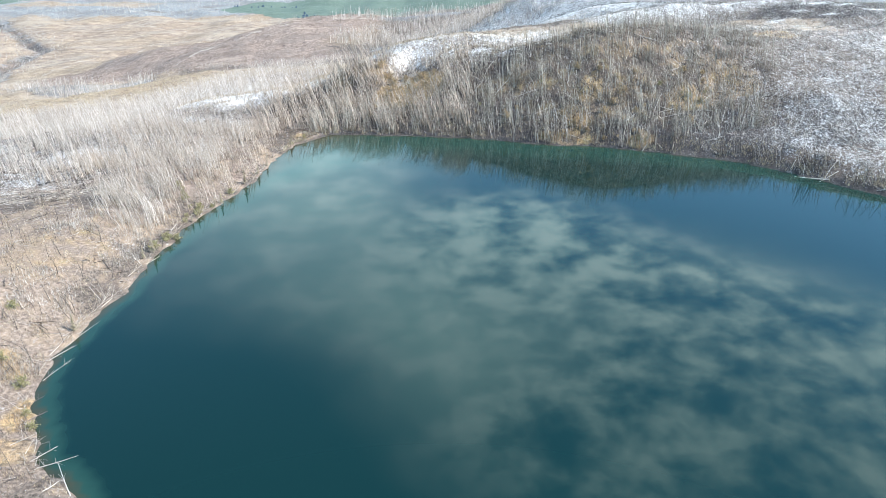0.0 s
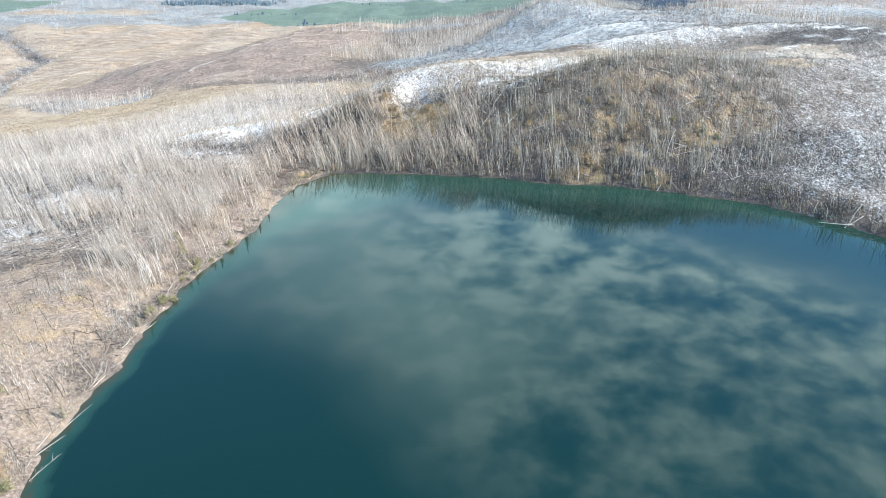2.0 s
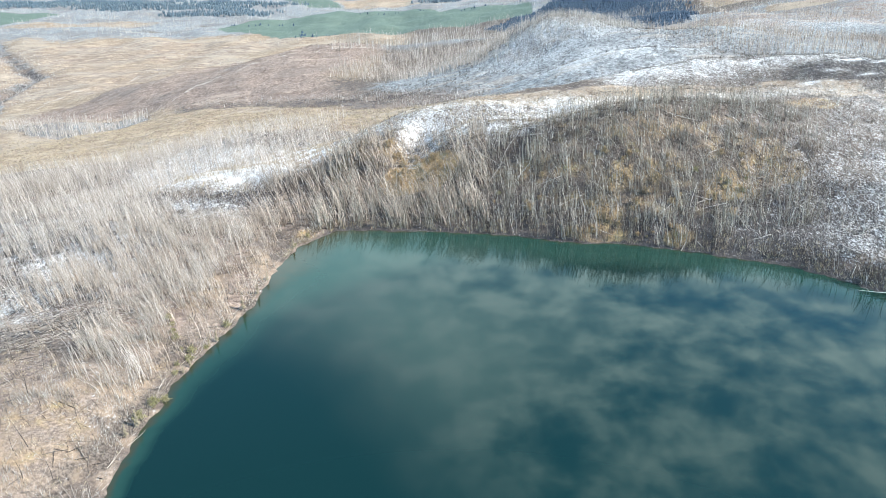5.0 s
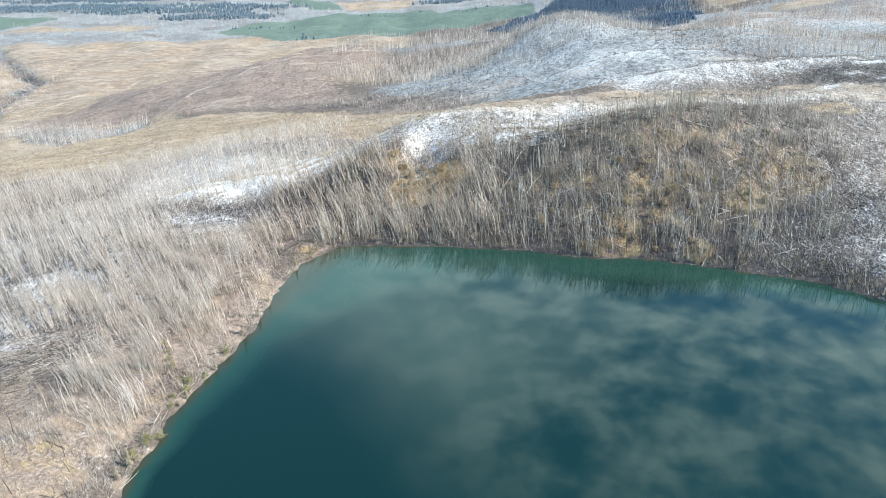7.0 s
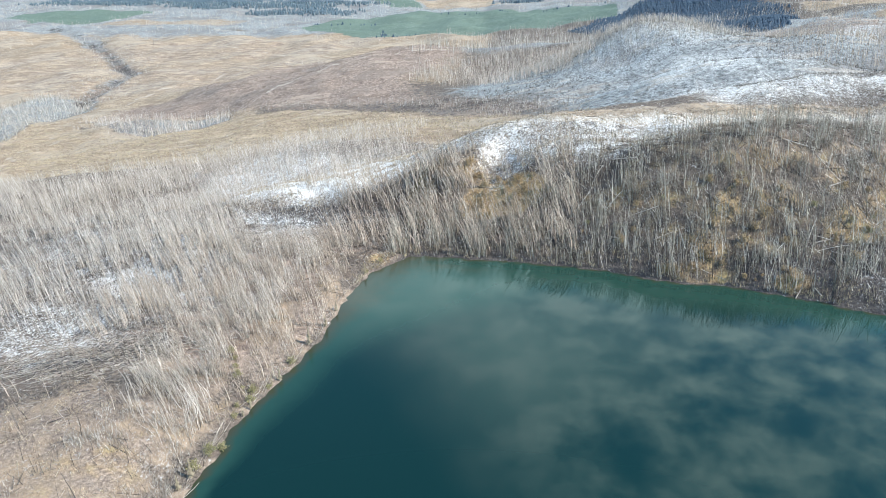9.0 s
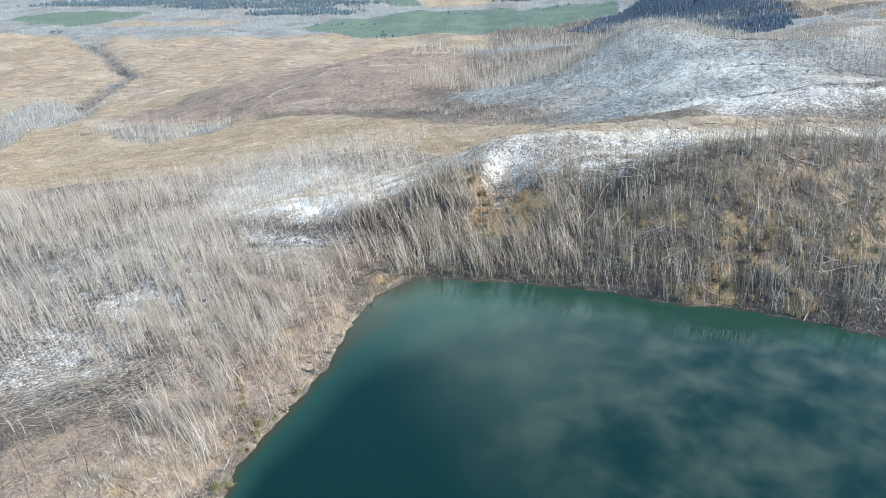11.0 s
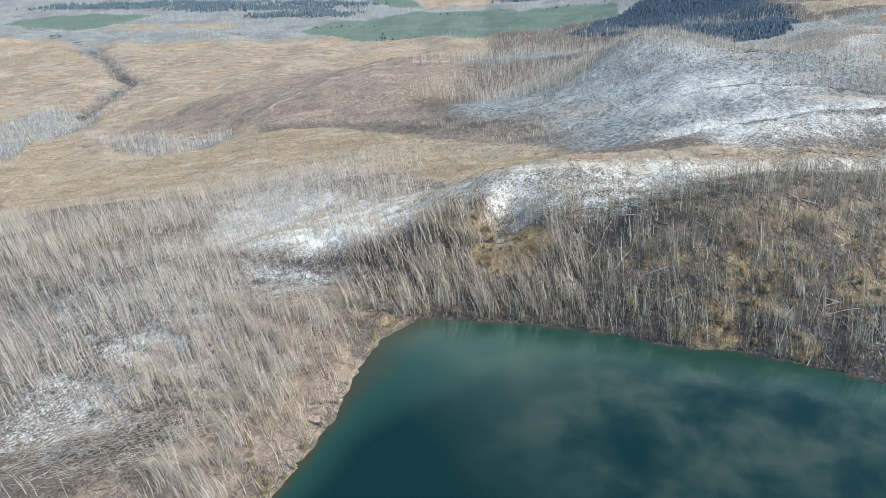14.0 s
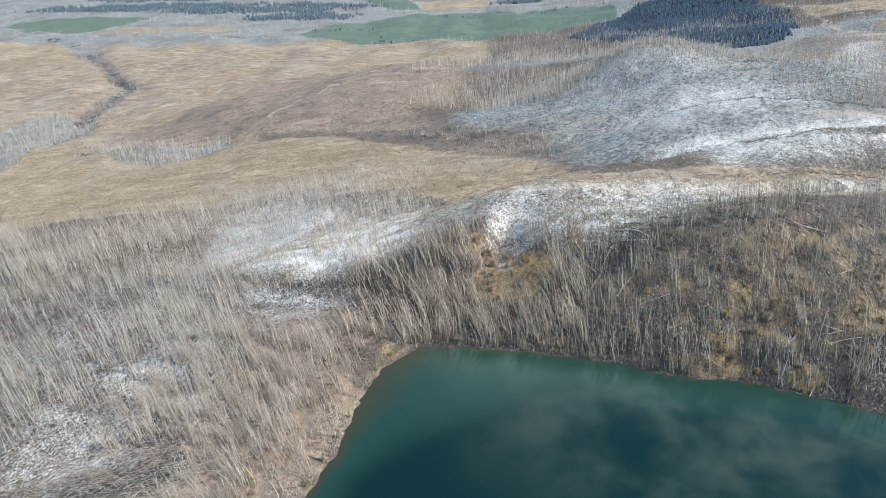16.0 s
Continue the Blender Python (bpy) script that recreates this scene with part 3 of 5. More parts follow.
def cover_at(x, y):
    d = shore_distance(x, y)
    # the last factor clears snow where the gully wall's shadow is painted dark
    out = {"snow": np.maximum(np.maximum(patches(x, y, SNOW + BROW_SNOW, 0.15, 1.5), outlines(x, y, SLOPE_SNOW + HOLLOW_SNOW + HILL_SNOW)), crest_snow(x, y)) * smooth(1.0, 5.0, d) * (1 - 0.5 * blob(x, y, 98, 243, 26, 4, 4)) * (1 - 0.7 * blob(x, y, -23, 193, 6, 6)) * (1 - 0.2 * blob(x, y, -12, 190, 5, 8)) * (1 - 0.85 * blob(x, y, -17.5, 200, 2.2, 4.5)),
           "straw": np.maximum(patches(x, y, STRAW), outlines(x, y, MEADOWS + FAR_MEADOWS + BROW)), "heath": np.maximum(patches(x, y, HEATH), outlines(x, y, HEATHS)),
           "dark": np.maximum(patches(x, y, DARK + BANK_DARK_AND_SHADE), outlines(x, y, HOLLOWS_AND_SHADE)), "moss": patches(x, y, MOSS + SHORE_MOSS), "field": fields(x, y),
           "scrub": np.maximum(np.maximum(smooth(1060, 1160, y + 0.1 * x) * (0.90 + 0.35 * waves(x, y, 75, 31)), blob(x, y, 60, 680, 220, 140)), patches(x, y, [(20, 395, 100, 60, 0, 0.62), (270, 580, 190, 180, 0), (90, 440, 150, 90, 0), (70, 310, 100, 50, 0, 0.7), (150, 380, 80, 70, 0)]))}
    out["straw"] = np.max([out["straw"], wedge(x, y, FALLOW[0], 6), 0.62 * smooth(420, 480, y + 0.3 * x) * (1 - smooth(1130, 1240, y + 0.1 * x)) * (1 - smooth(-70, 0, x))], 0)
    out["dark"] = np.maximum(out["dark"], inside(x, y, PINES, 14))
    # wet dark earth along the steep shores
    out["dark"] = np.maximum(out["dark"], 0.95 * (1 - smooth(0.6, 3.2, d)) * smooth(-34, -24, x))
    rim = (1 - smooth(0.5, 2.6, d)) * smooth(-3, 0, d)
    out["sand"] = np.maximum(patches(x, y, SAND, 0.35, 1.3), rim * np.clip(0.45 + 0.5 * waves(x, y, 7, 41), 0, 1) * (1 - smooth(-34, -22, x)))
    # the brook's banks and the crease at the heath's foot
    wander = np.clip(0.75 + 0.7 * waves(x, y, 60, 33) + 0.3 * waves(x, y, 23, 34), 0, 1.3)
    out["dark"] = np.max([out["dark"], 0.9 * beside(x, y, BROOK, 9) * wander, 0.5 * beside(x, y, CREASE, 4) * wander], 0)
    out["scrub"] = np.maximum(out["scrub"], beside(x, y, BROOK, 27) * wander)
    strips = np.max([inside(x, y, c, 8) for c in STRIPS], 0)
    out["straw"] = out["straw"] * (1 - 0.8 * beside(x, y, BROOK, 16)) * (1 - 0.85 * strips)
    out["heath"] = out["heath"] * (1 - 0.85 * strips)
    out["scrub"] = np.maximum(out["scrub"], strips)
    # tracks worn through the meadows
    tracks = [[(-289, 372), (-309, 421), (-307, 447), (-340, 490)], [(-161, 374), (-146, 410), (-116, 430)], [(-219, 358), (-175, 362), (-141, 335)], [(-190, 500), (-146, 568), (-98, 583), (-60, 590)],
              [(-345, 823), (-356, 711), (-349, 583)], [(-626, 1232), (-351, 990), (-200, 900)], [(310, 970), (301, 838), (224, 562)], [(333, 924), (327, 821), (287, 658)], [(-85, 281), (-53, 263), (-41, 257)]]
    bent_x, bent_y = x + 4 * waves(x, y, 40, 35), y + 4 * waves(x, y, 45, 36)
    out["track"] = np.max([0.62 * beside(bent_x, bent_y, line, 1.3 + 0.0028 * line[0][1]) for line in tracks], 0)
    return out


def spread(lo, hi, a, b, fine, grow, grow_left=None):
    """Coordinates from lo to hi: even between a and b, ever wider outside."""
    mid = list(np.arange(a, b + fine, fine))
    left, step, v = [], fine, a
    while v > lo:
        step *= grow_left or grow
        v -= step
        left.append(v)
    right, step, v = [], fine, mid[-1]
    while v < hi:
        step *= grow
        v += step
        right.append(v)
    return np.array(left[::-1] + mid + right)


def mesh_from(name, verts, faces, mat):
    """A mesh from arrays: all faces have the same number of corners."""
    verts, faces = np.asarray(verts, np.float32), np.asarray(faces, np.int32)
    me = bpy.data.meshes.new(name)
    n, k = faces.shape
    me.vertices.add(len(verts))
    me.vertices.foreach_set("co", verts.ravel())
    me.loops.add(n * k)
    me.loops.foreach_set("vertex_index", faces.ravel())
    me.polygons.add(n)
    me.polygons.foreach_set("loop_start", np.arange(0, n * k, k, dtype=np.int32))
    me.polygons.foreach_set("loop_total", np.full(n, k, np.int32))
    me.materials.append(mat)
    me.update(calc_edges=True)
    return me


def build_ground():
    xs = spread(-3800, 3800, -150, 150, 1.5, 1.045, 1.017)
    ys = np.concatenate([spread(-900, 20, 20, 20, 1.1, 1.07)[:-2], spread(20, 4600, 20, 300, 1.25, 1.018)])
    ys = np.unique(np.round(ys, 3))
    gx, gy = np.meshgrid(xs, ys)
    gx, gy = gx.ravel(), gy.ravel()
    gz = ground_height(gx, gy)
    nx, ny = len(xs), len(ys)
    i = (np.arange(ny - 1)[:, None] * nx + np.arange(nx - 1)[None, :]).ravel()
    me = mesh_from("ground", np.stack([gx, gy, gz], 1), np.stack([i, i + 1, i + nx + 1, i + nx], 1), GROUND)
    me.polygons.foreach_set("use_smooth", np.ones(len(me.polygons), bool))
    for k, v in cover_at(gx, gy).items():
        me.attributes.new(k, "FLOAT", "POINT").data.foreach_set("value", np.asarray(v, np.float32))
    return tagged(new("ground", me), "rolling spring hillside of litter, straw meadow and old snow", "ground", kind="structure")


def build_water():
    """The pond's surface, a little wider than the shore so that the bank cuts it."""
    xs, ys = np.arange(-56, 112, 1.5), np.arange(2, 172, 1.5)
    gx, gy = np.meshgrid(xs, ys)
    d = shore_distance(gx.ravel(), gy.ravel())
    nx, ny = len(xs), len(ys)
    i = (np.arange(ny - 1)[:, None] * nx + np.arange(nx - 1)[None, :]).ravel()
    f = np.stack([i, i + 1, i + nx + 1, i + nx], 1)
    f = f[d[f].min(1) < 2.0]
    used, inv = np.unique(f, return_inverse=True)
    v = np.stack([gx.ravel(), gy.ravel(), np.full(gx.size, 0.05)], 1)[used]
    me = mesh_from("water", v, inv.reshape(f.shape), WATER)
    me.attributes.new("depth", "FLOAT", "POINT").data.foreach_set("value", (np.maximum(-d, 0) * (1 + 3.0 * smooth(-30, -16, gx.ravel()) * (1 - smooth(0.8, 4, -d))) * (1 + 2.0 * (1 - smooth(80, 115, gy.ravel())) * smooth(0.6, 3.6, -d)) * (1 - 0.48 * smooth(122, 146, gy.ravel())) * (1 - 0.62 * blob(gx.ravel(), gy.ravel(), -24, 146, 24, 22, 0, 0.2, 1.3)))[used].astype(np.float32))
    return tagged(new("water", me), "still teal pond water mirroring broken cloud", "pond", kind="structure")


build_ground()
build_water()


# ---- bare trees ----
def stems(rng, base, height, lean, radius, twigs=10, twig_len=0.16, rings=(0.0, 0.35, 0.7, 1.0), spread_up=(0.9, 1.9)):
    """Arrays of triangles for many thin bare trees: a bent, tapered three-sided stem and fine upswept twigs on each.
    Returns the stems' and the twigs' vertices and faces."""
    n = len(base)
    k = len(rings)
    ang = rng.uniform(0, 6.283, n)
    bend = rng.uniform(1.1, 2.3, n)
    side = rng.normal(0, 0.022, (n, 2))

    def axis(t):
        t = np.asarray(t)
        off = lean * (height * t ** bend)[:, None] + side * (height * np.sin(t * 3.14))[:, None]
        return base + np.concatenate([off, (height * t * (1 - 0.25 * (lean ** 2).sum(1)))[:, None]], 1)

    v = np.zeros((n, k, 3, 3))
    for j, t in enumerate(rings):
        c = axis(np.full(n, t))
        r = radius * (1.0 - 0.88 * t)
        for s in range(3):
            a = ang + s * 2.094
            v[:, j, s, 0], v[:, j, s, 1], v[:, j, s, 2] = c[:, 0] + r * np.cos(a), c[:, 1] + r * np.sin(a), c[:, 2]
    one = []
    for j in range(k - 1):
        for s in range(3):
            a, b = j * 3 + s, j * 3 + (s + 1) % 3
            one += [(a, b, b + 3), (a, b + 3, a + 3)]
    one = np.array(one)
    f = (one[None] + (np.arange(n) * k * 3)[:, None, None]).reshape(-1, 3)
    tv, tf = np.zeros((0, 3)), np.zeros((0, 3), int)
    if twigs:
        tvs = []
        for q in range(twigs):
            t0 = rng.uniform(0.22, 0.97, n)
            c = axis(t0)
            a = rng.uniform(0, 6.283, n)
            ln = height * twig_len * (1.25 - t0) * rng.uniform(0.5, 1.3, n)
            up = rng.uniform(*spread_up, n)
            tip = c + np.stack([np.cos(a), np.sin(a), up], 1) * (ln / np.sqrt(1 + up * up))[:, None]
            r = np.maximum(radius * 0.28 * (1.15 - t0), 0.008)
            w = np.stack([-np.sin(a), np.cos(a), np.zeros(n)], 1) * r[:, None]
            h = np.zeros((n, 3))
            h[:, 2] = r * 1.6
            tvs.append(np.stack([c + w, c - w, c + h, tip], 1))
        tv = np.stack(tvs, 1).reshape(-1, 3)
        m = n * twigs
        tf = (np.array([(0, 1, 3), (1, 2, 3), (2, 0, 3)])[None] + (np.arange(m) * 4)[:, None, None]).reshape(-1, 3)
    return v.reshape(-1, 3), f, tv, tf


def scatter(rng, count, x0, x1, y0, y1, keep=None, clump=0.0):
    """Random places in a stretch of the plan, on land, thinned by keep(x, y) between 0 and 1."""
    got = np.zeros((0, 2))
    for _ in range(40):
        p = np.stack([rng.uniform(x0, x1, count * 2), rng.uniform(y0, y1, count * 2)], 1)
        w = np.ones(len(p)) if keep is None else np.clip(keep(p[:, 0], p[:, 1]), 0, 1)
        if clump:
            w = w * np.clip(0.5 + clump * waves(p[:, 0], p[:, 1], 7, 11) + 0.6 * clump * waves(p[:, 0], p[:, 1], 2.6, 12), 0.02, 1)
        w = np.where(shore_distance(p[:, 0], p[:, 1]) < 0.5, 0, w)
        got = np.concatenate([got, p[rng.uniform(0, 1, len(p)) < w]])
        if len(got) >= count:
            break
    got = got[:count]
    return np.concatenate([got, ground_height(got[:, 0], got[:, 1])[:, None] - 0.05], 1)


def thicket(name, label, seed, count, area, tall, mat, lean=(0.0, 0.0), jitter=0.10, keep=None, clump=0.5, girth=0.0085, twigs=10, twig_len=0.16, rings=(0.0, 0.35, 0.7, 1.0)):
    rng = np.random.RandomState(seed)
    base = scatter(rng, count, *area, keep=keep, clump=clump)
    n = len(base)
    h = rng.uniform(*tall, n) * rng.uniform(0.8, 1.1, n)
    sway = np.stack([waves(base[:, 0], base[:, 1], 17, 13), waves(base[:, 0], base[:, 1], 17, 14)], 1) * 0.10 + np.stack([waves(base[:, 0], base[:, 1], 5, 15), waves(base[:, 0], base[:, 1], 5, 16)], 1) * 0.06
    ln = np.array(lean)[None] + sway + rng.normal(0, jitter, (n, 2))
    v, f, tv, tf = stems(rng, base, h, ln, h * girth * 1.2 * rng.uniform(0.6, 1.4, n), twigs, twig_len, rings)
    me = mesh_from(name, np.concatenate([v, tv]), np.concatenate([f, tf + len(v)]), mat)
    return tagged(new(name, me), label, "trees", kind="stuff")


def oval(*ovals):
    return lambda x, y: patches(x, y, ovals)


def off_shore(reach):
    return lambda x, y: 1 - smooth(0.4 * reach, reach, shore_distance(x, y))


# the far bank above the water
thicket("bare_thicket", "dense leaning bare grey saplings on the steep pond bank", 21, 3100, (-32, 74, 150, 200), (3.4, 6.8), BARK_OLIVE, (-0.14, 0.0), 0.14,
        keep=lambda x, y: (0.25 + 0.75 * (1 - smooth(10, 26, shore_distance(x, y)))) * (1 - 0.9 * patches(x, y, MOSS[:2])) * (1 - 0.85 * blob(x, y, 16, 182, 18, 5, 0)) * (1 - 0.9 * crest_snow(x, y)), clump=1.0, girth=0.0072, twigs=9)
thicket("bare_thicket", "leaning tan bare saplings beside the gully", 22, 1250, (-48, 8, 162, 206), (5.0, 8.0), BARK_WARM, (-0.36, 0.05), 0.14,
        keep=lambda x, y: (1 - 0.95 * patches(x, y, MOSS[:2])) * (1 - 0.95 * crest_snow(x, y)) * (1 - 0.85 * inside(x, y, HOLLOWS_AND_SHADE[0][2], 5)) * (1 - 0.8 * smooth(190, 200, y)), girth=0.0095, clump=0.9)
thicket("bare_thicket", "thin grey saplings on the bank's brow", 23, 1500, (0, 84, 172, 201), (3.0, 5.8), BARK_OLIVE, (-0.08, 0.0), keep=lambda x, y: (1 - 0.92 * crest_snow(x, y)) * (1 - 0.8 * smooth(186, 198, y)), clump=0.9, girth=0.0066, twigs=7)
thicket("bare_thicket", "sparse bare saplings on the snowy slope", 24, 520, (56, 125, 120, 205), (2.5, 6), BARK_GREY, (-0.1, 0.0), 0.35, keep=lambda x, y: 1 - smooth(6, 40, shore_distance(x, y)) * 0.7)
thicket("bare_thicket", "dark bare saplings at the water's edge", 20, 380, (-30, 97, 100, 166), (3.0, 6.5), BARK_DARK, (-0.05, 0.0), 0.15, keep=off_shore(4))
# the slope west of the pond
thicket("bare_thicket", "tall bleached bare saplings behind the sandy shore", 25, 6800, (-150, -44, 128, 215), (3.6, 7.0), BARK, (-0.22, 0.05), 0.07,
        keep=lambda x, y: (1 - patches(x, y, SAND)) * (1 - 0.6 * outlines(x, y, SLOPE_SNOW)) * (1 - 0.95 * inside(x, y, HOLLOWS_AND_SHADE[0][2], 5)) * (1 - 0.7 * inside(x, y, HOLLOWS_AND_SHADE[1][2], 4)) * (1 - 0.4 * blob(x, y, -84, 132, 28, 14, 10)) * (1 - 0.85 * blob(x, y, -72, 121, 18, 9, 12)) * (1 - 0.9 * blob(x, y, -50, 174, 22, 11)) * (1 - 0.88 * inside(x, y, [(-165, 238), (-106, 228), (-92, 192), (-112, 162), (-150, 155)], 14)), girth=0.0064, twigs=6, clump=1.0)
thicket("bare_thicket", "bleached bare saplings fading down the slope", 26, 4000, (-170, -40, 205, 300), (3.0, 6.2), BARK, (-0.18, 0.05), keep=lambda x, y: 1 - 0.3 * outlines(x, y, SLOPE_SNOW), rings=(0.0, 0.5, 1.0), girth=0.0076, twigs=6, clump=1.0)
thicket("bare_thicket", "dense pale saplings over old snow on the slope's shoulder", 68, 2300, (-140, -30, 205, 305), (3.5, 6.8), BARK, (-0.2, 0.05), rings=(0.0, 0.5, 1.0), girth=0.0078, twigs=6, clump=0.8,
        keep=lambda x, y: inside(x, y, [(-136, 296), (-92, 288), (-48, 262), (-34, 240), (-58, 222), (-90, 236), (-112, 250)], 8))
thicket("bare_thicket", "saplings edging the straw meadow", 74, 1300, (-260, -90, 250, 320), (3.5, 6.5), BARK, (-0.15, 0.0), rings=(0.0, 0.5, 1.0), girth=0.0085, twigs=6, clump=0.7,
        keep=lambda x, y: beside(x, y, [(-240, 300), (-190, 268), (-143, 292), (-101, 298)], 8))
thicket("bare_thicket", "dense row of saplings along a hollow with shade painted on its ground", 27, 2400, (-290, -110, 220, 310), (5.5, 9.0), BARK, (-0.15, 0.0), keep=lambda x, y: np.maximum(inside(x, y, HOLLOWS_AND_SHADE[2][2], 6), blob(x, y, -225, 275, 36, 10, -20)), clump=0.3, twigs=7)
thicket("bare_thicket", "grey saplings thinning into the meadow", 16, 2200, (-280, -60, 250, 345), (2.5, 5.5), BARK_GREY, (-0.12, 0.0), keep=oval((-190, 292, 70, 22, 0), (-110, 300, 60, 24, 0)), clump=0.9, twigs=6, rings=(0.0, 0.5, 1.0))
thicket("bare_thicket", "low tan saplings on the sandy shore", 28, 3000, (-80, -38, 96, 168), (2.2, 5.4), BARK_WARM, (-0.26, 0.04), 0.10, twigs=12, keep=lambda x, y: (0.04 + 0.96 * smooth(106, 128, y + 0.3 * np.minimum(x + 60, 0))) * (1 - 0.85 * blob(x, y, -70, 120, 16, 9, 12)) * (1 - 0.7 * blob(x, y, -50, 172, 20, 9)) * (1 - 0.6 * patches(x, y, SAND[7:10])), clump=0.9)
thicket("bare_thicket", "feathery grey saplings leaning over the sand", 12, 1100, (-85, -42, 98, 145), (2.6, 5.4), BARK, (-0.28, 0.05), 0.16, twigs=10, girth=0.008, keep=oval((-54, 114, 7, 12, 12), (-49.5, 104, 3, 5, 0), (-50, 134, 6, 10, 0)), clump=0.9)
thicket("bare_thicket", "bare saplings west of the pond", 29, 1300, (-170, -75, 60, 130), (4, 7.5), BARK, (-0.2, 0.0), keep=lambda x, y: (1 - patches(x, y, SAND)) * (1 - 0.9 * blob(x, y, -80, 112, 26, 16)), clump=0.9)
# the next hill and beyond
thicket("bare_thicket", "pale saplings covering the snowy hill beyond", 31, 4200, (0, 150, 410, 520), (2.5, 5.0), BARK_GREY, (-0.05, 0), keep=oval((68, 456, 56, 50, 0)), rings=(0.0, 0.5, 1.0), girth=0.011, twigs=4, clump=0.8)
thicket("bare_thicket", "pale saplings crowning the hill beyond", 30, 1000, (-10, 150, 430, 515), (4, 6.5), BARK, (-0.05, 0), keep=oval((66, 492, 40, 12, 0), (20, 470, 26, 14, 20), (110, 455, 30, 10, -20)), girth=0.011, twigs=7)
thicket("bare_thicket", "pale wood along the hill's foot", 32, 3400, (-80, 60, 425, 575), (4.5, 7.5), BARK, (-0.08, 0), keep=lambda x, y: inside(x, y, [(-74, 492), (-72, 530), (-14, 560), (30, 500), (37, 464), (22, 440), (-26, 454)], 6), rings=(0.0, 0.5, 1.0), girth=0.011, twigs=7)
thicket("bare_thicket", "straw-coloured thicket on the far slope", 33, 2000, (95, 280, 310, 480), (4, 7), BARK_WARM, (-0.05, 0), keep=oval((172, 385, 64, 66, 0)), rings=(0.0, 0.5, 1.0), girth=0.011, twigs=6, clump=0.8)
thicket("bare_thicket", "straw-grey scrub on the slopes behind", 13, 2400, (110, 430, 450, 800), (4, 7), BARK_WARM, (-0.05, 0), rings=(0.0, 0.5, 1.0), girth=0.013, twigs=5, clump=1.0, keep=oval((240, 520, 130, 80, 0), (330, 700, 90, 90, 0)))
thicket("bare_thicket", "grey wood far across the valley", 34, 3400, (-140, 330, 520, 980), (6, 10), BARK_GREY, (0, 0), keep=oval((60, 640, 140, 50, 15), (170, 850, 170, 110, 0), (-40, 585, 60, 16, 0)), rings=(0.0, 0.5, 1.0), girth=0.014, twigs=5, clump=0.8)
thicket("bare_thicket", "dark bare saplings thinly standing on the western slope", 65, 1100, (-165, -95, 155, 240), (3.5, 6.5), BARK_GREY, (-0.2, 0.05), girth=0.0068, twigs=5, clump=0.9)
thicket("bare_thicket", "pale wood scattered over the valley meadows", 66, 2200, (-420, 130, 640, 1130), (5, 9), BARK, (0, 0), rings=(0.0, 0.5, 1.0), girth=0.013, twigs=5, clump=1.0,
        keep=lambda x, y: np.max([0.9 * inside(x, y, [(-60, 640), (60, 640), (130, 950), (110, 1060), (-40, 1080), (-60, 900)], 20), beside(x, y, [(-330, 1120), (-140, 1080), (100, 1080)], 18), 0.6 * beside(x, y, [(-300, 840), (-150, 860), (0, 780)], 8)], 0))
thicket("bare_thicket", "brushwood along the brook's cut", 35, 3400, (-800, -380, 500, 1250), (2.5, 6.0), BARK_GREY, (0, 0), rings=(0.0, 0.5, 1.0), girth=0.014, twigs=6, clump=0.9, keep=lambda x, y: beside(x, y, BROOK, 26))
thicket("bare_thicket", "pale scrub strip beside the meadow track", 18, 1500, (-350, -185, 420, 550), (4, 7.5), BARK, (-0.05, 0), rings=(0.0, 0.5, 1.0), girth=0.013, twigs=7, clump=0.6,
        keep=lambda x, y: inside(x, y, STRIPS[0], 7))
thicket("bare_thicket", "grey scrub strip in a meadow hollow", 19, 2400, (-500, -350, 460, 720), (4.5, 8.0), BARK_GREY, (-0.05, 0), rings=(0.0, 0.5, 1.0), girth=0.013, twigs=7, clump=0.7,
        keep=lambda x, y: inside(x, y, STRIPS[1], 8))
thicket("bare_thicket", "low grey scrub in the meadow's crease", 17, 1300, (-110, 60, 290, 440), (1.5, 3.2), BARK_GREY, (-0.05, 0), 0.3, girth=0.016, twigs=8, clump=0.9, keep=lambda x, y: inside(x, y, [(-80, 425), (-30, 400), (10, 372), (16, 300), (-5, 330), (-45, 385)], 6))
thicket("bare_thicket", "scattered pale brush on the meadow's crease", 37, 2200, (-350, 20, 280, 900), (2, 4.0), BARK, (0, 0), rings=(0.0, 0.5, 1.0), girth=0.014, twigs=6, clump=0.9,
        keep=lambda x, y: np.maximum(beside(x, y, CREASE, 5), 0.7 * beside(x, y, [(-330, 840), (-250, 880), (-120, 800), (-40, 780)], 14)))
thicket("bare_thicket", "pale birch woods on the valley floor", 36, 4000, (-1300, 260, 980, 1800), (7, 13), BARK, (0, 0), rings=(0.0, 0.5, 1.0), girth=0.013, twigs=4, clump=1.0,
        keep=lambda x, y: (1 - fields(x, y)) * (1 - wedge(x, y, FALLOW[0], 6)) * (1 - patches(x, y, STRAW)) * (0.2 * smooth(960, 1080, y + 0.1 * x) + 0.8 * smooth(1100, 1220, y + 0.1 * x)))


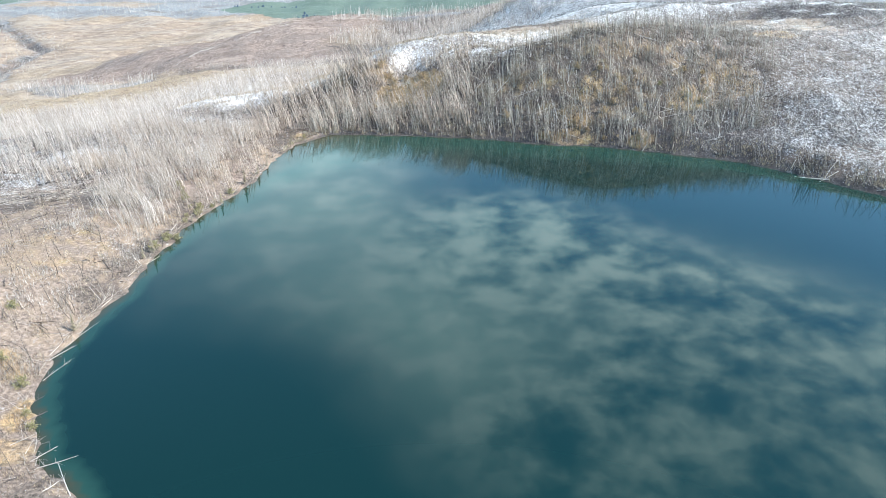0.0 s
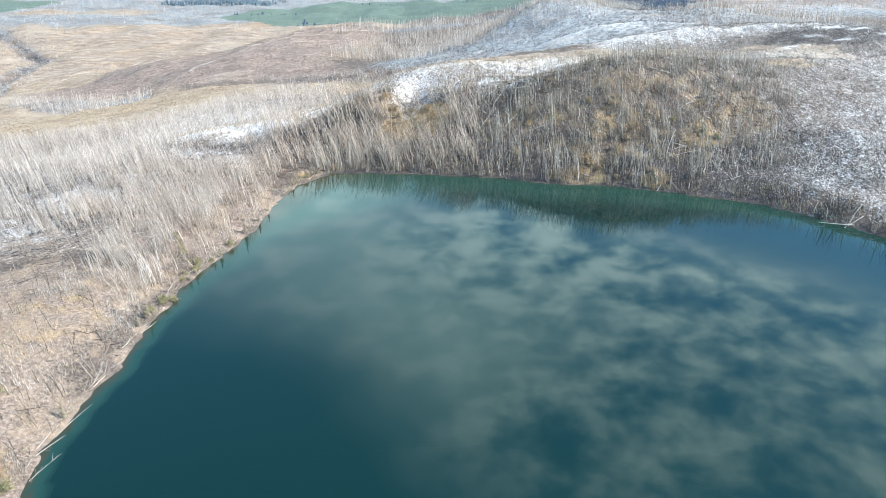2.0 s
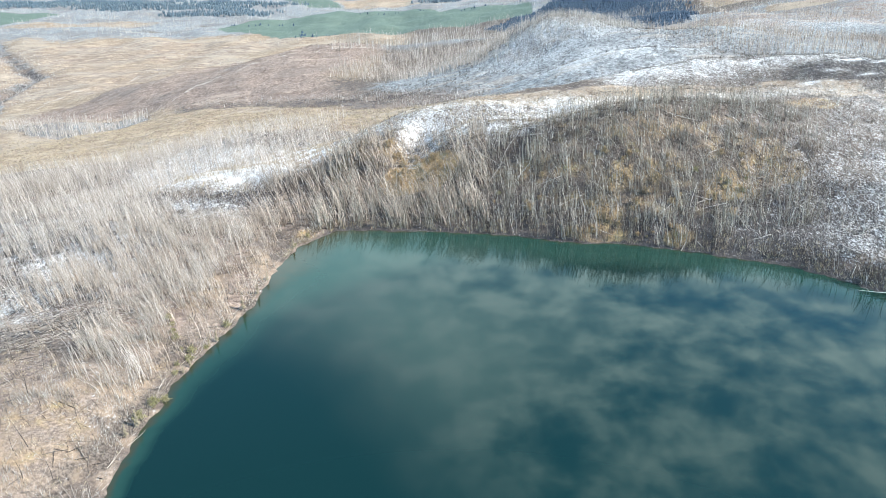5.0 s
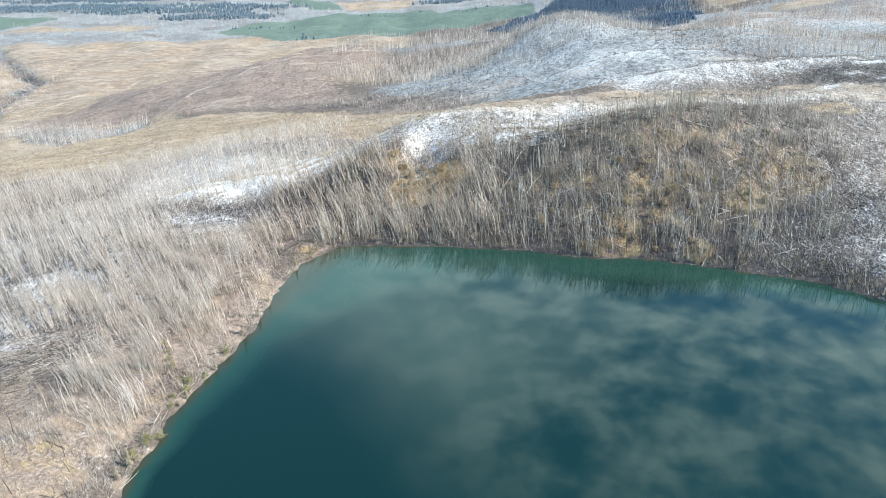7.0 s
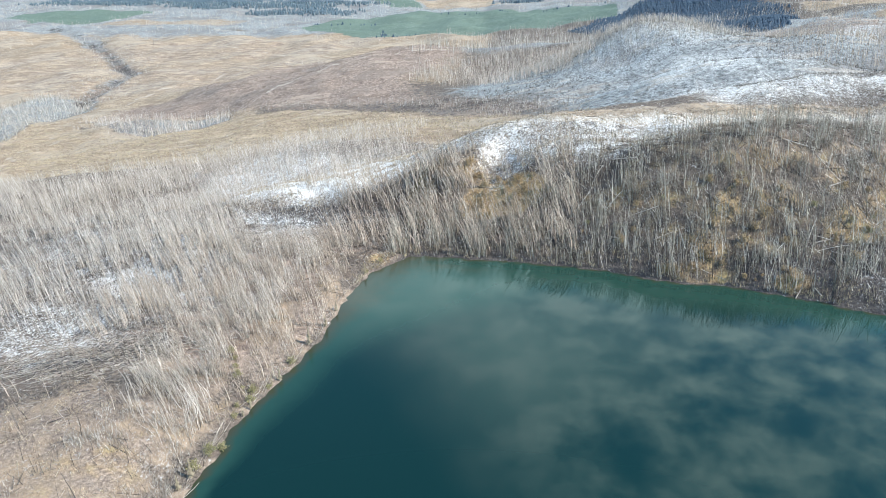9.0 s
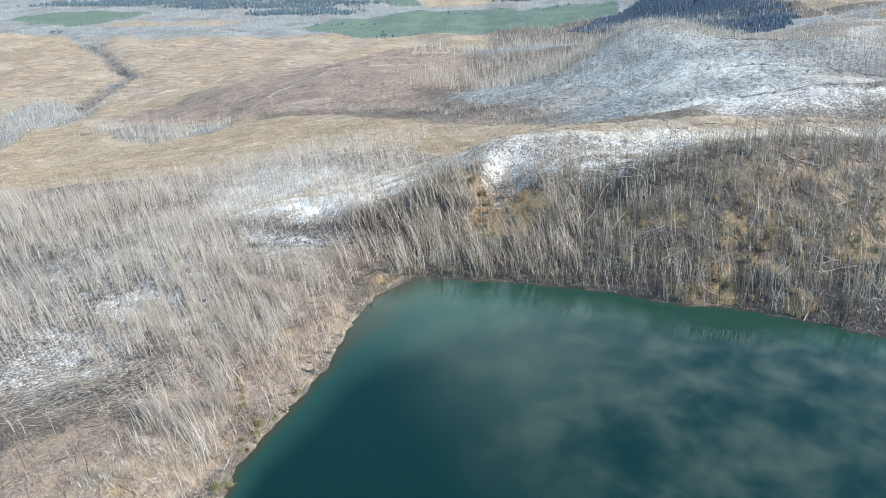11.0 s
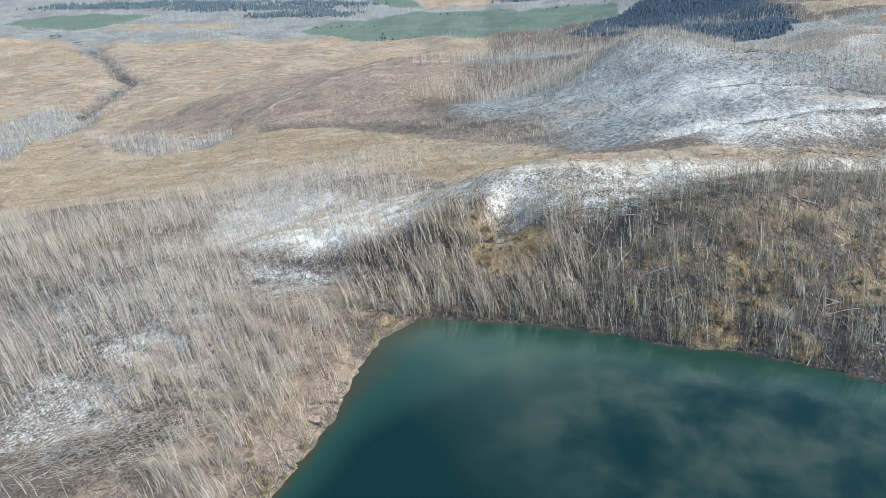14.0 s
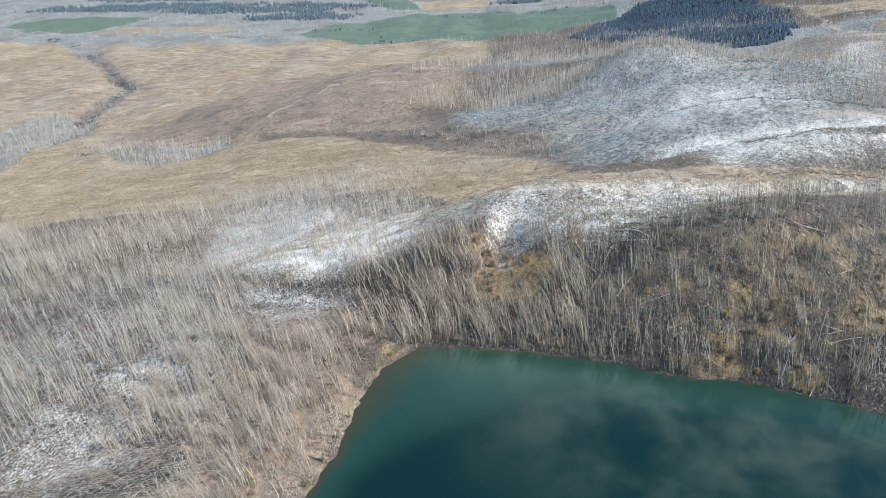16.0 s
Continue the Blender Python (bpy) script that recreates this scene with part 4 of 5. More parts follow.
# ---- litter, brush and grass ----
def sticks(name, label, seed, count, area, long, thick, mat, keep=None, rise=0.25, heading=None, clump=0.4):
    """Fallen stems and branches lying over the ground."""
    rng = np.random.RandomState(seed)
    a = scatter(rng, count, *area, keep=keep, clump=clump)
    n = len(a)
    ln = rng.uniform(*long, n)
    ang = rng.uniform(0, 6.283, n) if heading is None else radians(heading) + rng.normal(0, 0.6, n)
    bx, by = a[:, 0] + np.cos(ang) * ln, a[:, 1] + np.sin(ang) * ln
    b = np.stack([bx, by, ground_height(bx, by) + rng.uniform(0.0, rise, n)], 1)
    a[:, 2] += rng.uniform(0.05, 0.2, n)
    wet = shore_distance(bx, by) < 0.3
    b[wet] = a[wet] + (b[wet] - a[wet]) * 0.1
    r = rng.uniform(*thick, n)
    v = np.zeros((n, 2, 3, 3))
    for s in range(3):
        w = np.stack([-np.sin(ang) * math.cos(s * 2.094), np.cos(ang) * math.cos(s * 2.094), np.full(n, math.sin(s * 2.094))], 1)
        v[:, 0, s], v[:, 1, s] = a + w * r[:, None], b + w * (r * 0.45)[:, None]
    one = []
    for s in range(3):
        q = (s + 1) % 3
        one += [(s, q, q + 3), (s, q + 3, s + 3)]
    f = (np.array(one)[None] + (np.arange(n) * 6)[:, None, None]).reshape(-1, 3)
    return tagged(new(name, mesh_from(name, v.reshape(-1, 3), f, mat)), label, "branches", kind="stuff")


def tufts(name, label, seed, count, area, tall, mat, blades=6, wide=0.25, keep=None, thick=0.03, clump=0.5, category="grass"):
    """Upright spikes in small bunches: dry grass, or the fine brush under the saplings."""
    rng = np.random.RandomState(seed)
    c = scatter(rng, count, *area, keep=keep, clump=clump)
    c = np.repeat(c, blades, 0)
    n = len(c)
    a, h = rng.uniform(0, 6.283, n), rng.uniform(*tall, n)
    root = c + np.stack([rng.normal(0, wide, n), rng.normal(0, wide, n), np.zeros(n)], 1)
    tip = root + np.stack([np.cos(a) * h * 0.35, np.sin(a) * h * 0.35, h], 1)
    w = np.stack([-np.sin(a), np.cos(a), np.zeros(n)], 1) * (thick * rng.uniform(0.6, 1.4, n))[:, None]
    v = np.stack([root + w, root - w, tip], 1).reshape(-1, 3)
    f = np.arange(n * 3).reshape(-1, 3)
    return tagged(new(name, mesh_from(name, v, f, mat)), label, category, kind="stuff")


def wooded(x, y):
    return (1 - 0.85 * inside(x, y, HOLLOWS_AND_SHADE[0][2], 4)) * (1 - 0.9 * patches(x, y, SAND)) * (1 - 0.9 * outlines(x, y, MEADOWS))


def bare_crest(x, y):
    return 1 - 0.95 * crest_snow(x, y)


sticks("fallen_branches", "pale fallen stems strewn under the saplings", 41, 8500, (-165, -38, 125, 290), (0.6, 2.4), (0.02, 0.05), BARK, keep=wooded)
sticks("fallen_branches", "dark rotting stems strewn under the saplings", 42, 8500, (-165, -38, 125, 290), (0.6, 2.4), (0.025, 0.06), BARK_DARK, keep=lambda x, y: wooded(x, y) * (1 - 0.85 * smooth(192, 205, y)))
sticks("fallen_branches", "grey fallen stems on the steep bank", 43, 4500, (-42, 80, 157, 222), (0.8, 3.0), (0.018, 0.045), BARK_GREY, keep=lambda x, y: bare_crest(x, y) * (1 - 0.6 * smooth(194, 206, y)), heading=110)
sticks("fallen_branches", "dark fallen stems on the steep bank", 44, 4500, (-45, 80, 157, 222), (1.0, 4.0), (0.03, 0.09), BARK_DARK, keep=lambda x, y: bare_crest(x, y) * (1 - patches(x, y, MOSS[:3])) * (1 - 0.9 * smooth(192, 202, y)))
sticks("fallen_branches", "criss-crossed bleached stems on the snowy slope", 45, 7000, (55, 150, 112, 250), (0.5, 2.6), (0.02, 0.055), BARK_GREY, heading=100)
sticks("fallen_branches", "dark stems lying on the snowy slope", 46, 7000, (55, 150, 112, 250), (0.4, 2.2), (0.02, 0.06), BARK_DARK, heading=80)
sticks("fallen_branches", "pale flattened stems heaped in the slope's clearing", 69, 1500, (-95, -50, 106, 138), (0.8, 3.0), (0.025, 0.055), BARK, keep=lambda x, y: blob(x, y, -71, 120, 19, 10, 12), heading=20)
sticks("fallen_branches", "flattened straw-coloured stems on the low spit", 70, 1200, (-78, -34, 158, 182), (0.8, 3.0), (0.02, 0.045), BARK, keep=lambda x, y: blob(x, y, -52, 170, 22, 8, -5), heading=0)
sticks("fallen_branches", "charred sticks on the sandy shore", 47, 260, (-95, -38, 40, 150), (0.8, 3.2), (0.025, 0.07), BARK_DARK, keep=lambda x, y: patches(x, y, SAND), rise=0.5)
sticks("fallen_branches", "bleached sticks on the sandy shore", 48, 1100, (-95, -38, 40, 150), (0.5, 2.8), (0.015, 0.04), LOG, keep=lambda x, y: patches(x, y, SAND))
sticks("fallen_branches", "brushwood on the snowy hill beyond", 49, 4000, (0, 160, 240, 520), (0.8, 3.0), (0.03, 0.07), BARK_DARK, heading=90, keep=oval((68, 450, 70, 60, 0), (90, 360, 60, 60, 0), (70, 262, 50, 28, 0)))
sticks("fallen_branches", "brown brushwood on the heath behind the crest", 39, 2500, (-70, 120, 214, 345), (0.8, 3.0), (0.025, 0.06), HEATH_LEAF, heading=90, keep=lambda x, y: bare_crest(x, y) * (1 - 0.8 * outlines(x, y, HILL_SNOW)))
sticks("fallen_branches", "pale broken stems on the heath behind the crest", 38, 4000, (-70, 120, 214, 345), (0.6, 2.4), (0.02, 0.05), BARK, keep=oval((0, 240, 90, 26, 0), (40, 330, 70, 20, 0)))
tufts("underbrush", "low brush standing in the crest's snow", 58, 1800, (-45, 80, 184, 235), (0.2, 0.7), BARK_DARK, 4, 0.25, keep=crest_snow, thick=0.03, category="brush")
tufts("dry_grass", "dead stalks standing in the crest's snow", 67, 9000, (-90, 90, 184, 250), (0.2, 0.8), DRY_GRASS, 4, 0.4, keep=lambda x, y: np.maximum(crest_snow(x, y), outlines(x, y, SLOPE_SNOW[:1])), thick=0.03, clump=0.8)
sticks("driftwood", "small bleached driftwood along the sandy waterline", 40, 520, (-50, -30, 44, 162), (0.8, 3.6), (0.02, 0.055), LOG, keep=off_shore(1.6), heading=80, clump=0.6)
thicket("charred_saplings", "short charred leaning stems on the sandy shore", 50, 620, (-100, -40, 45, 150), (1.4, 3.8), BARK_DARK, (-0.42, 0.2), 0.25, keep=lambda x, y: patches(x, y, SAND), girth=0.011, twigs=5)
tufts("dry_grass", "dry straw-coloured grass on the sandy shore", 51, 3000, (-100, -34, 40, 165), (0.15, 0.5), DRY_GRASS, 6, 0.2, keep=lambda x, y: np.maximum(patches(x, y, SAND), 0.3 * off_shore(14)(x, y)))
tufts("underbrush", "low brown scrub on the sandy shore", 11, 1700, (-100, -36, 40, 150), (0.15, 0.6), HEATH_LEAF, 7, 0.3, keep=lambda x, y: patches(x, y, SAND), thick=0.035, clump=0.9, category="brush")
tufts("dry_grass", "dry grass fringing the far shore", 52, 1500, (-36, 100, 110, 166), (0.3, 0.9), DRY_GRASS, 6, 0.25, keep=off_shore(6))
tufts("underbrush", "grey feathery brush clumps on the sandy shore", 75, 560, (-75, -44, 50, 112), (0.5, 1.4), BARK_GREY, 9, 0.5, keep=oval((-53, 80, 4, 5, 0), (-62, 70, 5, 4, 0), (-50, 64, 3, 4, 0), (-58, 100, 5, 4, 0), (-66, 88, 4, 4, 0), (-48.5, 96, 2.5, 6, 0)), thick=0.018, clump=0.6, category="brush")
tufts("underbrush", "brown leafless brush under the saplings", 53, 7000, (-165, -40, 125, 290), (0.4, 1.5), HEATH_LEAF, 5, 0.35, keep=lambda x, y: wooded(x, y) * (1 - 0.7 * outlines(x, y, SLOPE_SNOW)), thick=0.022, category="brush")
tufts("underbrush", "brown leafless brush on the steep bank", 54, 9000, (-42, 82, 150, 222), (0.4, 1.6), HEATH_LEAF, 5, 0.35, keep=lambda x, y: bare_crest(x, y) * (1 - 0.9 * patches(x, y, MOSS[:2])) * (1 - 0.85 * smooth(194, 206, y)), thick=0.022, category="brush")
tufts("underbrush", "leafless brush poking through snow", 55, 11000, (55, 150, 115, 250), (0.3, 1.2), BARK_GREY, 5, 0.4, thick=0.024, category="brush")
tufts("underbrush", "dark heather tufts on the snowy hill beyond", 15, 9000, (-80, 190, 240, 520), (0.4, 1.3), BARK_DARK, 4, 0.4, keep=oval((68, 450, 80, 66, 0), (90, 360, 70, 70, 0), (80, 262, 60, 30, 0), (0, 400, 80, 34, 0)), thick=0.045, category="brush")
tufts("underbrush", "charred brush in the dark hollows", 14, 3500, (-110, -28, 112, 196), (0.3, 1.0), BARK_DARK, 5, 0.35, keep=lambda x, y: np.maximum(patches(x, y, DARK + BANK_DARK_AND_SHADE), outlines(x, y, HOLLOWS_AND_SHADE)), thick=0.03, category="brush")
tufts("heather", "brown heath bushes on the meadow slope", 56, 11000, (-340, 60, 280, 880), (0.4, 1.2), HEATH_LEAF, 4, 0.6, keep=lambda x, y: outlines(x, y, HEATHS), thick=0.09, clump=0.9, category="brush")
tufts("dry_grass", "tall dry meadow grass", 57, 14000, (-400, 30, 225, 560), (0.3, 0.9), DRY_GRASS, 4, 0.6, keep=lambda x, y: outlines(x, y, MEADOWS), thick=0.08, clump=0.9)
tufts("underbrush", "dark dead weeds dotting the dry meadow", 64, 2600, (-400, 30, 225, 560), (0.4, 1.0), HEATH_LEAF, 5, 0.5, keep=lambda x, y: outlines(x, y, MEADOWS), thick=0.09, clump=1.0, category="brush")
tufts("underbrush", "grey dead brush heaped on the south-west shore", 59, 300, (-60, -38, 42, 66), (0.3, 0.9), HEATH_LEAF, 7, 0.4, keep=off_shore(10), thick=0.02, category="brush")


# ---- far conifers ----
def conifer_wood(name, label, seed, count, area, tall, keep, mat):
    rng = np.random.RandomState(seed)
    c = scatter(rng, count, *area, keep=keep, clump=0.5)
    n = len(c)
    h = rng.uniform(*tall, n)
    r = h * rng.uniform(0.28, 0.45, n)
    vs, fs, k = [], [], 0
    for lo, hi, w in ((0.05, 0.7, 1.0), (0.4, 1.0, 0.62)):
        ang = np.arange(5)[None] * 1.2566 + rng.uniform(0, 6.283, (n, 1))
        rr = (r * w)[:, None] * rng.uniform(0.75, 1.2, (n, 5))
        ring = np.stack([c[:, :1] + np.cos(ang) * rr, c[:, 1:2] + np.sin(ang) * rr, c[:, 2:3] + (h * lo)[:, None] + 0 * ang], 2)
        tip = np.stack([c[:, 0], c[:, 1], c[:, 2] + h * hi], 1)[:, None]
        vs.append(np.concatenate([ring, tip], 1).reshape(-1, 3))
        one = np.array([(s, (s + 1) % 5, 5) for s in range(5)])
        fs.append((one[None] + (np.arange(n) * 6)[:, None, None]).reshape(-1, 3) + k)
        k += n * 6
    return tagged(new(name, mesh_from(name, np.concatenate(vs), np.concatenate(fs), mat)), label, "forest", kind="stuff")


conifer_wood("pine_forest", "dark conifer forest on a far hill, blued for haze", 61, 15000, (20, 320, 560, 1180), (2.2, 4.4), lambda x, y: inside(x, y, PINES, 12), NEEDLE)
conifer_wood("pine_forest", "conifer woods on the valley floor, distance haze in their colour", 62, 8000, (-1500, 200, 1480, 2300), (5, 9), oval((-600, 1740, 280, 80, -4), (-950, 1830, 320, 70, 0), (-470, 1560, 120, 60, 0), (-400, 1500, 40, 16, 0), (-480, 1690, 60, 60, 0), (60, 1640, 120, 40, 10), (-1050, 1420, 160, 30, 4), (-700, 1330, 90, 16, -6), (-480, 1400, 70, 20, 0), (-500, 2050, 700, 80, 0)), HAZED_NEEDLE)
conifer_wood("field_hedge", "dark hedge trees along the green fields", 63, 110, (-420, 200, 1080, 1560), (2.5, 5.5), oval((-225, 1180, 5, 45, 14), (-330, 1330, 60, 4, 4), (-190, 1128, 50, 4, 14), (0, 1420, 160, 5, -12)), NEEDLE)


# ---- single trees, logs and bushes by the water ----
def part(name, me, parent, label="", kind=""):
    ob = new(name, me)
    ob.parent = parent
    return tagged(ob, label, kind=kind)


def thing(name, label, category, group=""):
    return tagged(new(name), label, category, group)


def sapling(seed, tall, lean, mat, label):
    """One bare sapling at the origin: stem and twigs."""
    rng = np.random.RandomState(seed)
    h, base = np.array([tall]), np.zeros((1, 3))
    v, f, tv, tf = stems(rng, base, h, np.array([lean]), h * 0.0095, 26, 0.17, (0.0, 0.18, 0.36, 0.55, 0.75, 1.0))
    ob = thing("bare_tree", label, "tree", "bare saplings round the pond")
    part("trunk", mesh_from("trunk", v, f, mat), ob)
    part("crown", mesh_from("crown", tv, tf, mat), ob, kind="stuff")
    return ob


def plant(kinds, places, rng, size=(0.8, 1.15)):
    """Copies of the kinds, one at each place; the first of each kind moves to a place itself."""
    for i, (x, y, z) in enumerate(places):
        k = kinds[i % len(kinds)]
        m = pose(x, y, z - 0.05, 0, 0, rng.uniform(-25, 25))
        ob = k if i < len(kinds) else copy_thing(k, m)
        ob.matrix_basis = m @ Matrix.Scale(rng.uniform(*size), 4)


rng = np.random.RandomState(71)
west = [sapling(100 + i, 6.4 + 0.4 * i, (-0.16 - 0.05 * i, 0.03 * (i % 3)), BARK, "tall bleached bare sapling leaning over the sandy shore") for i in range(5)]
plant(west, scatter(rng, 120, -82, -48, 122, 172, keep=lambda x, y: 1 - patches(x, y, SAND), clump=0.5), rng)
bank = [sapling(110 + i, 5.6 + 0.4 * i, (-0.05 - 0.06 * i, 0.02), BARK_GREY, "grey bare sapling on the steep far bank") for i in range(5)]
plant(bank, scatter(rng, 110, -26, 64, 150, 176, keep=off_shore(9), clump=0.3), rng)
slant = [sapling(120 + i, 6.6 + 0.4 * i, (-0.28 - 0.05 * i, 0.04), BARK_WARM, "tan bare sapling leaning hard beside the gully") for i in range(4)]
plant(slant, scatter(rng, 60, -36, -2, 163, 180, clump=0.3), rng)


def tube(points, radii, sides=7):
    """A tapered tube through points, closed at both ends."""
    bm = bmesh.new()
    rings = []
    for i, (p, r) in enumerate(zip(points, radii)):
        a, b = Vector(points[max(i - 1, 0)]), Vector(points[min(i + 1, len(points) - 1)])
        q = (b - a).to_track_quat("Z", "Y")
        rings.append([bm.verts.new(Vector(p) + q @ Vector((r * math.cos(6.283 * s / sides), r * math.sin(6.283 * s / sides), 0))) for s in range(sides)])
    for lo, hi in zip(rings, rings[1:]):
        for s in range(sides):
            bm.faces.new((lo[s], lo[(s + 1) % sides], hi[(s + 1) % sides], hi[s]))
    bm.faces.new(rings[0][::-1])
    bm.faces.new(rings[-1])
    return bm


def to_mesh(bm, name, mat):
    me = bpy.data.meshes.new(name)
    bm.to_mesh(me)
    bm.free()
    me.materials.append(mat)
    return me


def fallen_log(x, y, length, heading, label, rng, mat=LOG, girth=0.11, tilt=0.0):
    """A bleached trunk lying on the ground, with a few broken branches."""
    c, s = math.cos(radians(heading)), math.sin(radians(heading))
    ob = thing("fallen_log", label, "log", "fallen logs")
    z0 = max(float(ground_height(x, y)), 0.0)
    z1 = max(float(ground_height(x + c * length, y + s * length)), 0.0) + tilt
    ob.location = (x, y, z0)
    bow = rng.uniform(-0.06, 0.06) * length
    ts = (0, 0.2, 0.45, 0.7, 1.0)
    pts = [(c * length * t - s * bow * math.sin(3.14 * t), s * length * t + c * bow * math.sin(3.14 * t), girth * 0.8 + (z1 - z0) * t) for t in ts]
    part("trunk", to_mesh(tube(pts, [girth * (1 - 0.6 * t) for t in ts]), "trunk", mat), ob)
    for _ in range(rng.randint(3, 7)):
        i = rng.randint(1, 4)
        p, a, ln = Vector(pts[i]), rng.uniform(-1.2, 1.2) + radians(heading) + (1.57 if rng.rand() < 0.5 else -1.57) * 0.6, rng.uniform(0.4, 1.3)
        q = p + Vector((math.cos(a) * ln, math.sin(a) * ln, rng.uniform(0.1, 0.45)))
        part("branch", to_mesh(tube([p, (p + q) / 2 + Vector((0, 0, 0.08)), q], [girth * 0.35, girth * 0.25, girth * 0.1], 5), "branch", mat), ob)
    return ob


rng = np.random.RandomState(72)
for x, y, ln, head in ((-45.3, 64.2, 4.6, 72), (-46.5, 67.9, 3.8, 66), (-46.0, 71.0, 6.2, 76), (-46.9, 69.0, 7.0, 92), (-45.7, 80.1, 6.4, 79), (-45.6, 88.6, 4.0, 85), (-44.9, 93.0, 3.6, 72),
                       (-42.6, 112.1, 3.6, 72), (-45.0, 104.7, 4.4, 85), (-40.6, 52.0, 2.6, 100), (-39.6, 50.9, 3.0, 62)):
    fallen_log(x, y, ln, head, "bleached driftwood log lying along the sandy waterline", rng, LOG, rng.uniform(0.04, 0.062))
for x, y, ln, head, mat, rise in ((-38.6, 50.2, 3.6, 31, LOG, 0.1), (-33.7, 46.8, 4.4, 128, BARK_GREY, 0.7), (-36.2, 46.9, 1.6, 60, BARK_GREY, 0.3), (-40.0, 52.0, 2.6, 108, LOG, 0.2), (-38.9, 50.6, 1.6, 102, LOG, 0.3), (-42.6, 53.4, 2.4, 20, BARK_DARK, 0.2)):
    fallen_log(x, y, ln, head, "bleached dead snag reaching out over the shallows", rng, mat, 0.042, rise)
for x, y, ln, head in ((45.9, 151.9, 4.2, 30), (44.5, 148.9, 2.2, 52), (50.3, 147.2, 3.2, 62), (42.9, 153.2, 2.2, 266), (58.5, 157.3, 3.0, 55), (50.9, 160.6, 4.4, 8), (58.2, 156.2, 6.0, 272)):
    fallen_log(x, y, ln, head, "pale fallen trunk on the steep bank", rng, LOG, 0.10, 0.25)
for x, y, z in scatter(rng, 46, 46, 98, 112, 190, keep=off_shore(34), clump=0.3):
    fallen_log(x, y, rng.uniform(3, 7), rng.uniform(0, 360), "grey fallen trunk on the snowy slope", rng, BARK_GREY, rng.uniform(0.06, 0.1), rng.uniform(0, 0.6))
for x, y, z in scatter(rng, 26, 0, 60, 156, 184, clump=0.3):
    fallen_log(x, y, rng.uniform(3, 7), rng.uniform(0, 360), "grey fallen trunk among the saplings", rng, BARK_GREY, rng.uniform(0.06, 0.1), rng.uniform(0, 0.6))

for x, y, z in scatter(rng, 16, -54, -36, 44, 62, keep=off_shore(9), clump=0.2):
    fallen_log(x, y, rng.uniform(1.6, 3.4), rng.uniform(40, 130), "grey dead trunk with broken branches on the shore", rng, LOG if rng.rand() < 0.4 else BARK_DARK, rng.uniform(0.03, 0.05), rng.uniform(0, 0.4))


def bush(seed, size, stem_mat, leaf_mat, label, leaves=420):
    """A low bush: splayed stems and a ragged crown of small leaves."""
    rng = np.random.RandomState(seed)
    ob = thing("bush", label, "bush", "bushes on the pond banks")
    n = 14
    ln = rng.normal(0, 0.35, (n, 2))
    v, f, tv, tf = stems(rng, rng.normal(0, 0.12 * size, (n, 3)) * (1, 1, 0), rng.uniform(0.7, 1.1, n) * size, ln, np.full(n, 0.02 * size), 5, 0.3)
    part("framework", mesh_from("framework", np.concatenate([v, tv]), np.concatenate([f, tf + len(v)]), stem_mat), ob, kind="stuff")
    a, r, h = rng.uniform(0, 6.283, leaves), np.sqrt(rng.uniform(0, 1, leaves)), rng.uniform(0.15, 1.0, leaves)
    lump = 0.7 + 0.3 * np.sin(a * 3 + h * 7 + seed)
    c = np.stack([np.cos(a) * r * 0.75 * size * lump * (1.15 - 0.5 * h), np.sin(a) * r * 0.75 * size * lump * (1.15 - 0.5 * h), h * size * (0.7 + 0.35 * lump)], 1)
    d1, d2 = rng.normal(0, 1, (leaves, 3)), rng.normal(0, 1, (leaves, 3))
    s = (0.10 * size * rng.uniform(0.5, 1.2, leaves))[:, None]
    d1, d2 = d1 / np.linalg.norm(d1, axis=1)[:, None] * s, d2 / np.linalg.norm(d2, axis=1)[:, None] * s
    q = np.stack([c + d1, c + d2 * 0.5, c - d1, c - d2 * 0.5], 1).reshape(-1, 3)
    part("foliage", mesh_from("foliage", q, np.arange(leaves * 4).reshape(-1, 4), leaf_mat), ob, kind="stuff")
    return ob


rng = np.random.RandomState(73)
rust = [bush(200 + i, 1.2 + 0.25 * i, BARK_WARM, RUST_LEAF, "rust-leaved bush on the bank") for i in range(4)]
spots = np.array([(-11, 180.6), (-8.5, 177.4), (-15.3, 188.5), (-6.1, 178.6), (-13.6, 179.6), (-4, 180.5), (-10, 183), (-2, 178), (35.9, 167), (36.6, 166.2), (33.5, 157.2), (31.2, 159.5), (38.7, 153.6), (43.8, 154.7), (45.4, 151.8), (27, 156.5), (37, 170), (37.9, 170.4), (36.4, 169.6), (33, 164), (33.6, 163), (31, 159), (31.8, 158.2), (23, 157), (24.5, 157.2), (28, 157), (29.4, 156.7), (45, 154), (40, 154), (37, 154.4), (63, 166)])
more = scatter(rng, 46, -18, 2, 174, 192, keep=lambda x, y: patches(x, y, MOSS[:2]))[:, :2]
extra = scatter(rng, 34, 4, 66, 150, 172, keep=lambda x, y: patches(x, y, MOSS + SHORE_MOSS))[:, :2]
spots = np.concatenate([spots, more, extra])
plant(rust, np.concatenate([spots, ground_height(spots[:, 0], spots[:, 1])[:, None]], 1), rng, (0.45, 0.95))
olive = [bush(210 + i, 1.3 + 0.3 * i, BARK_WARM, OLIVE_LEAF, "olive-yellow budding bush at the waterline") for i in range(3)]
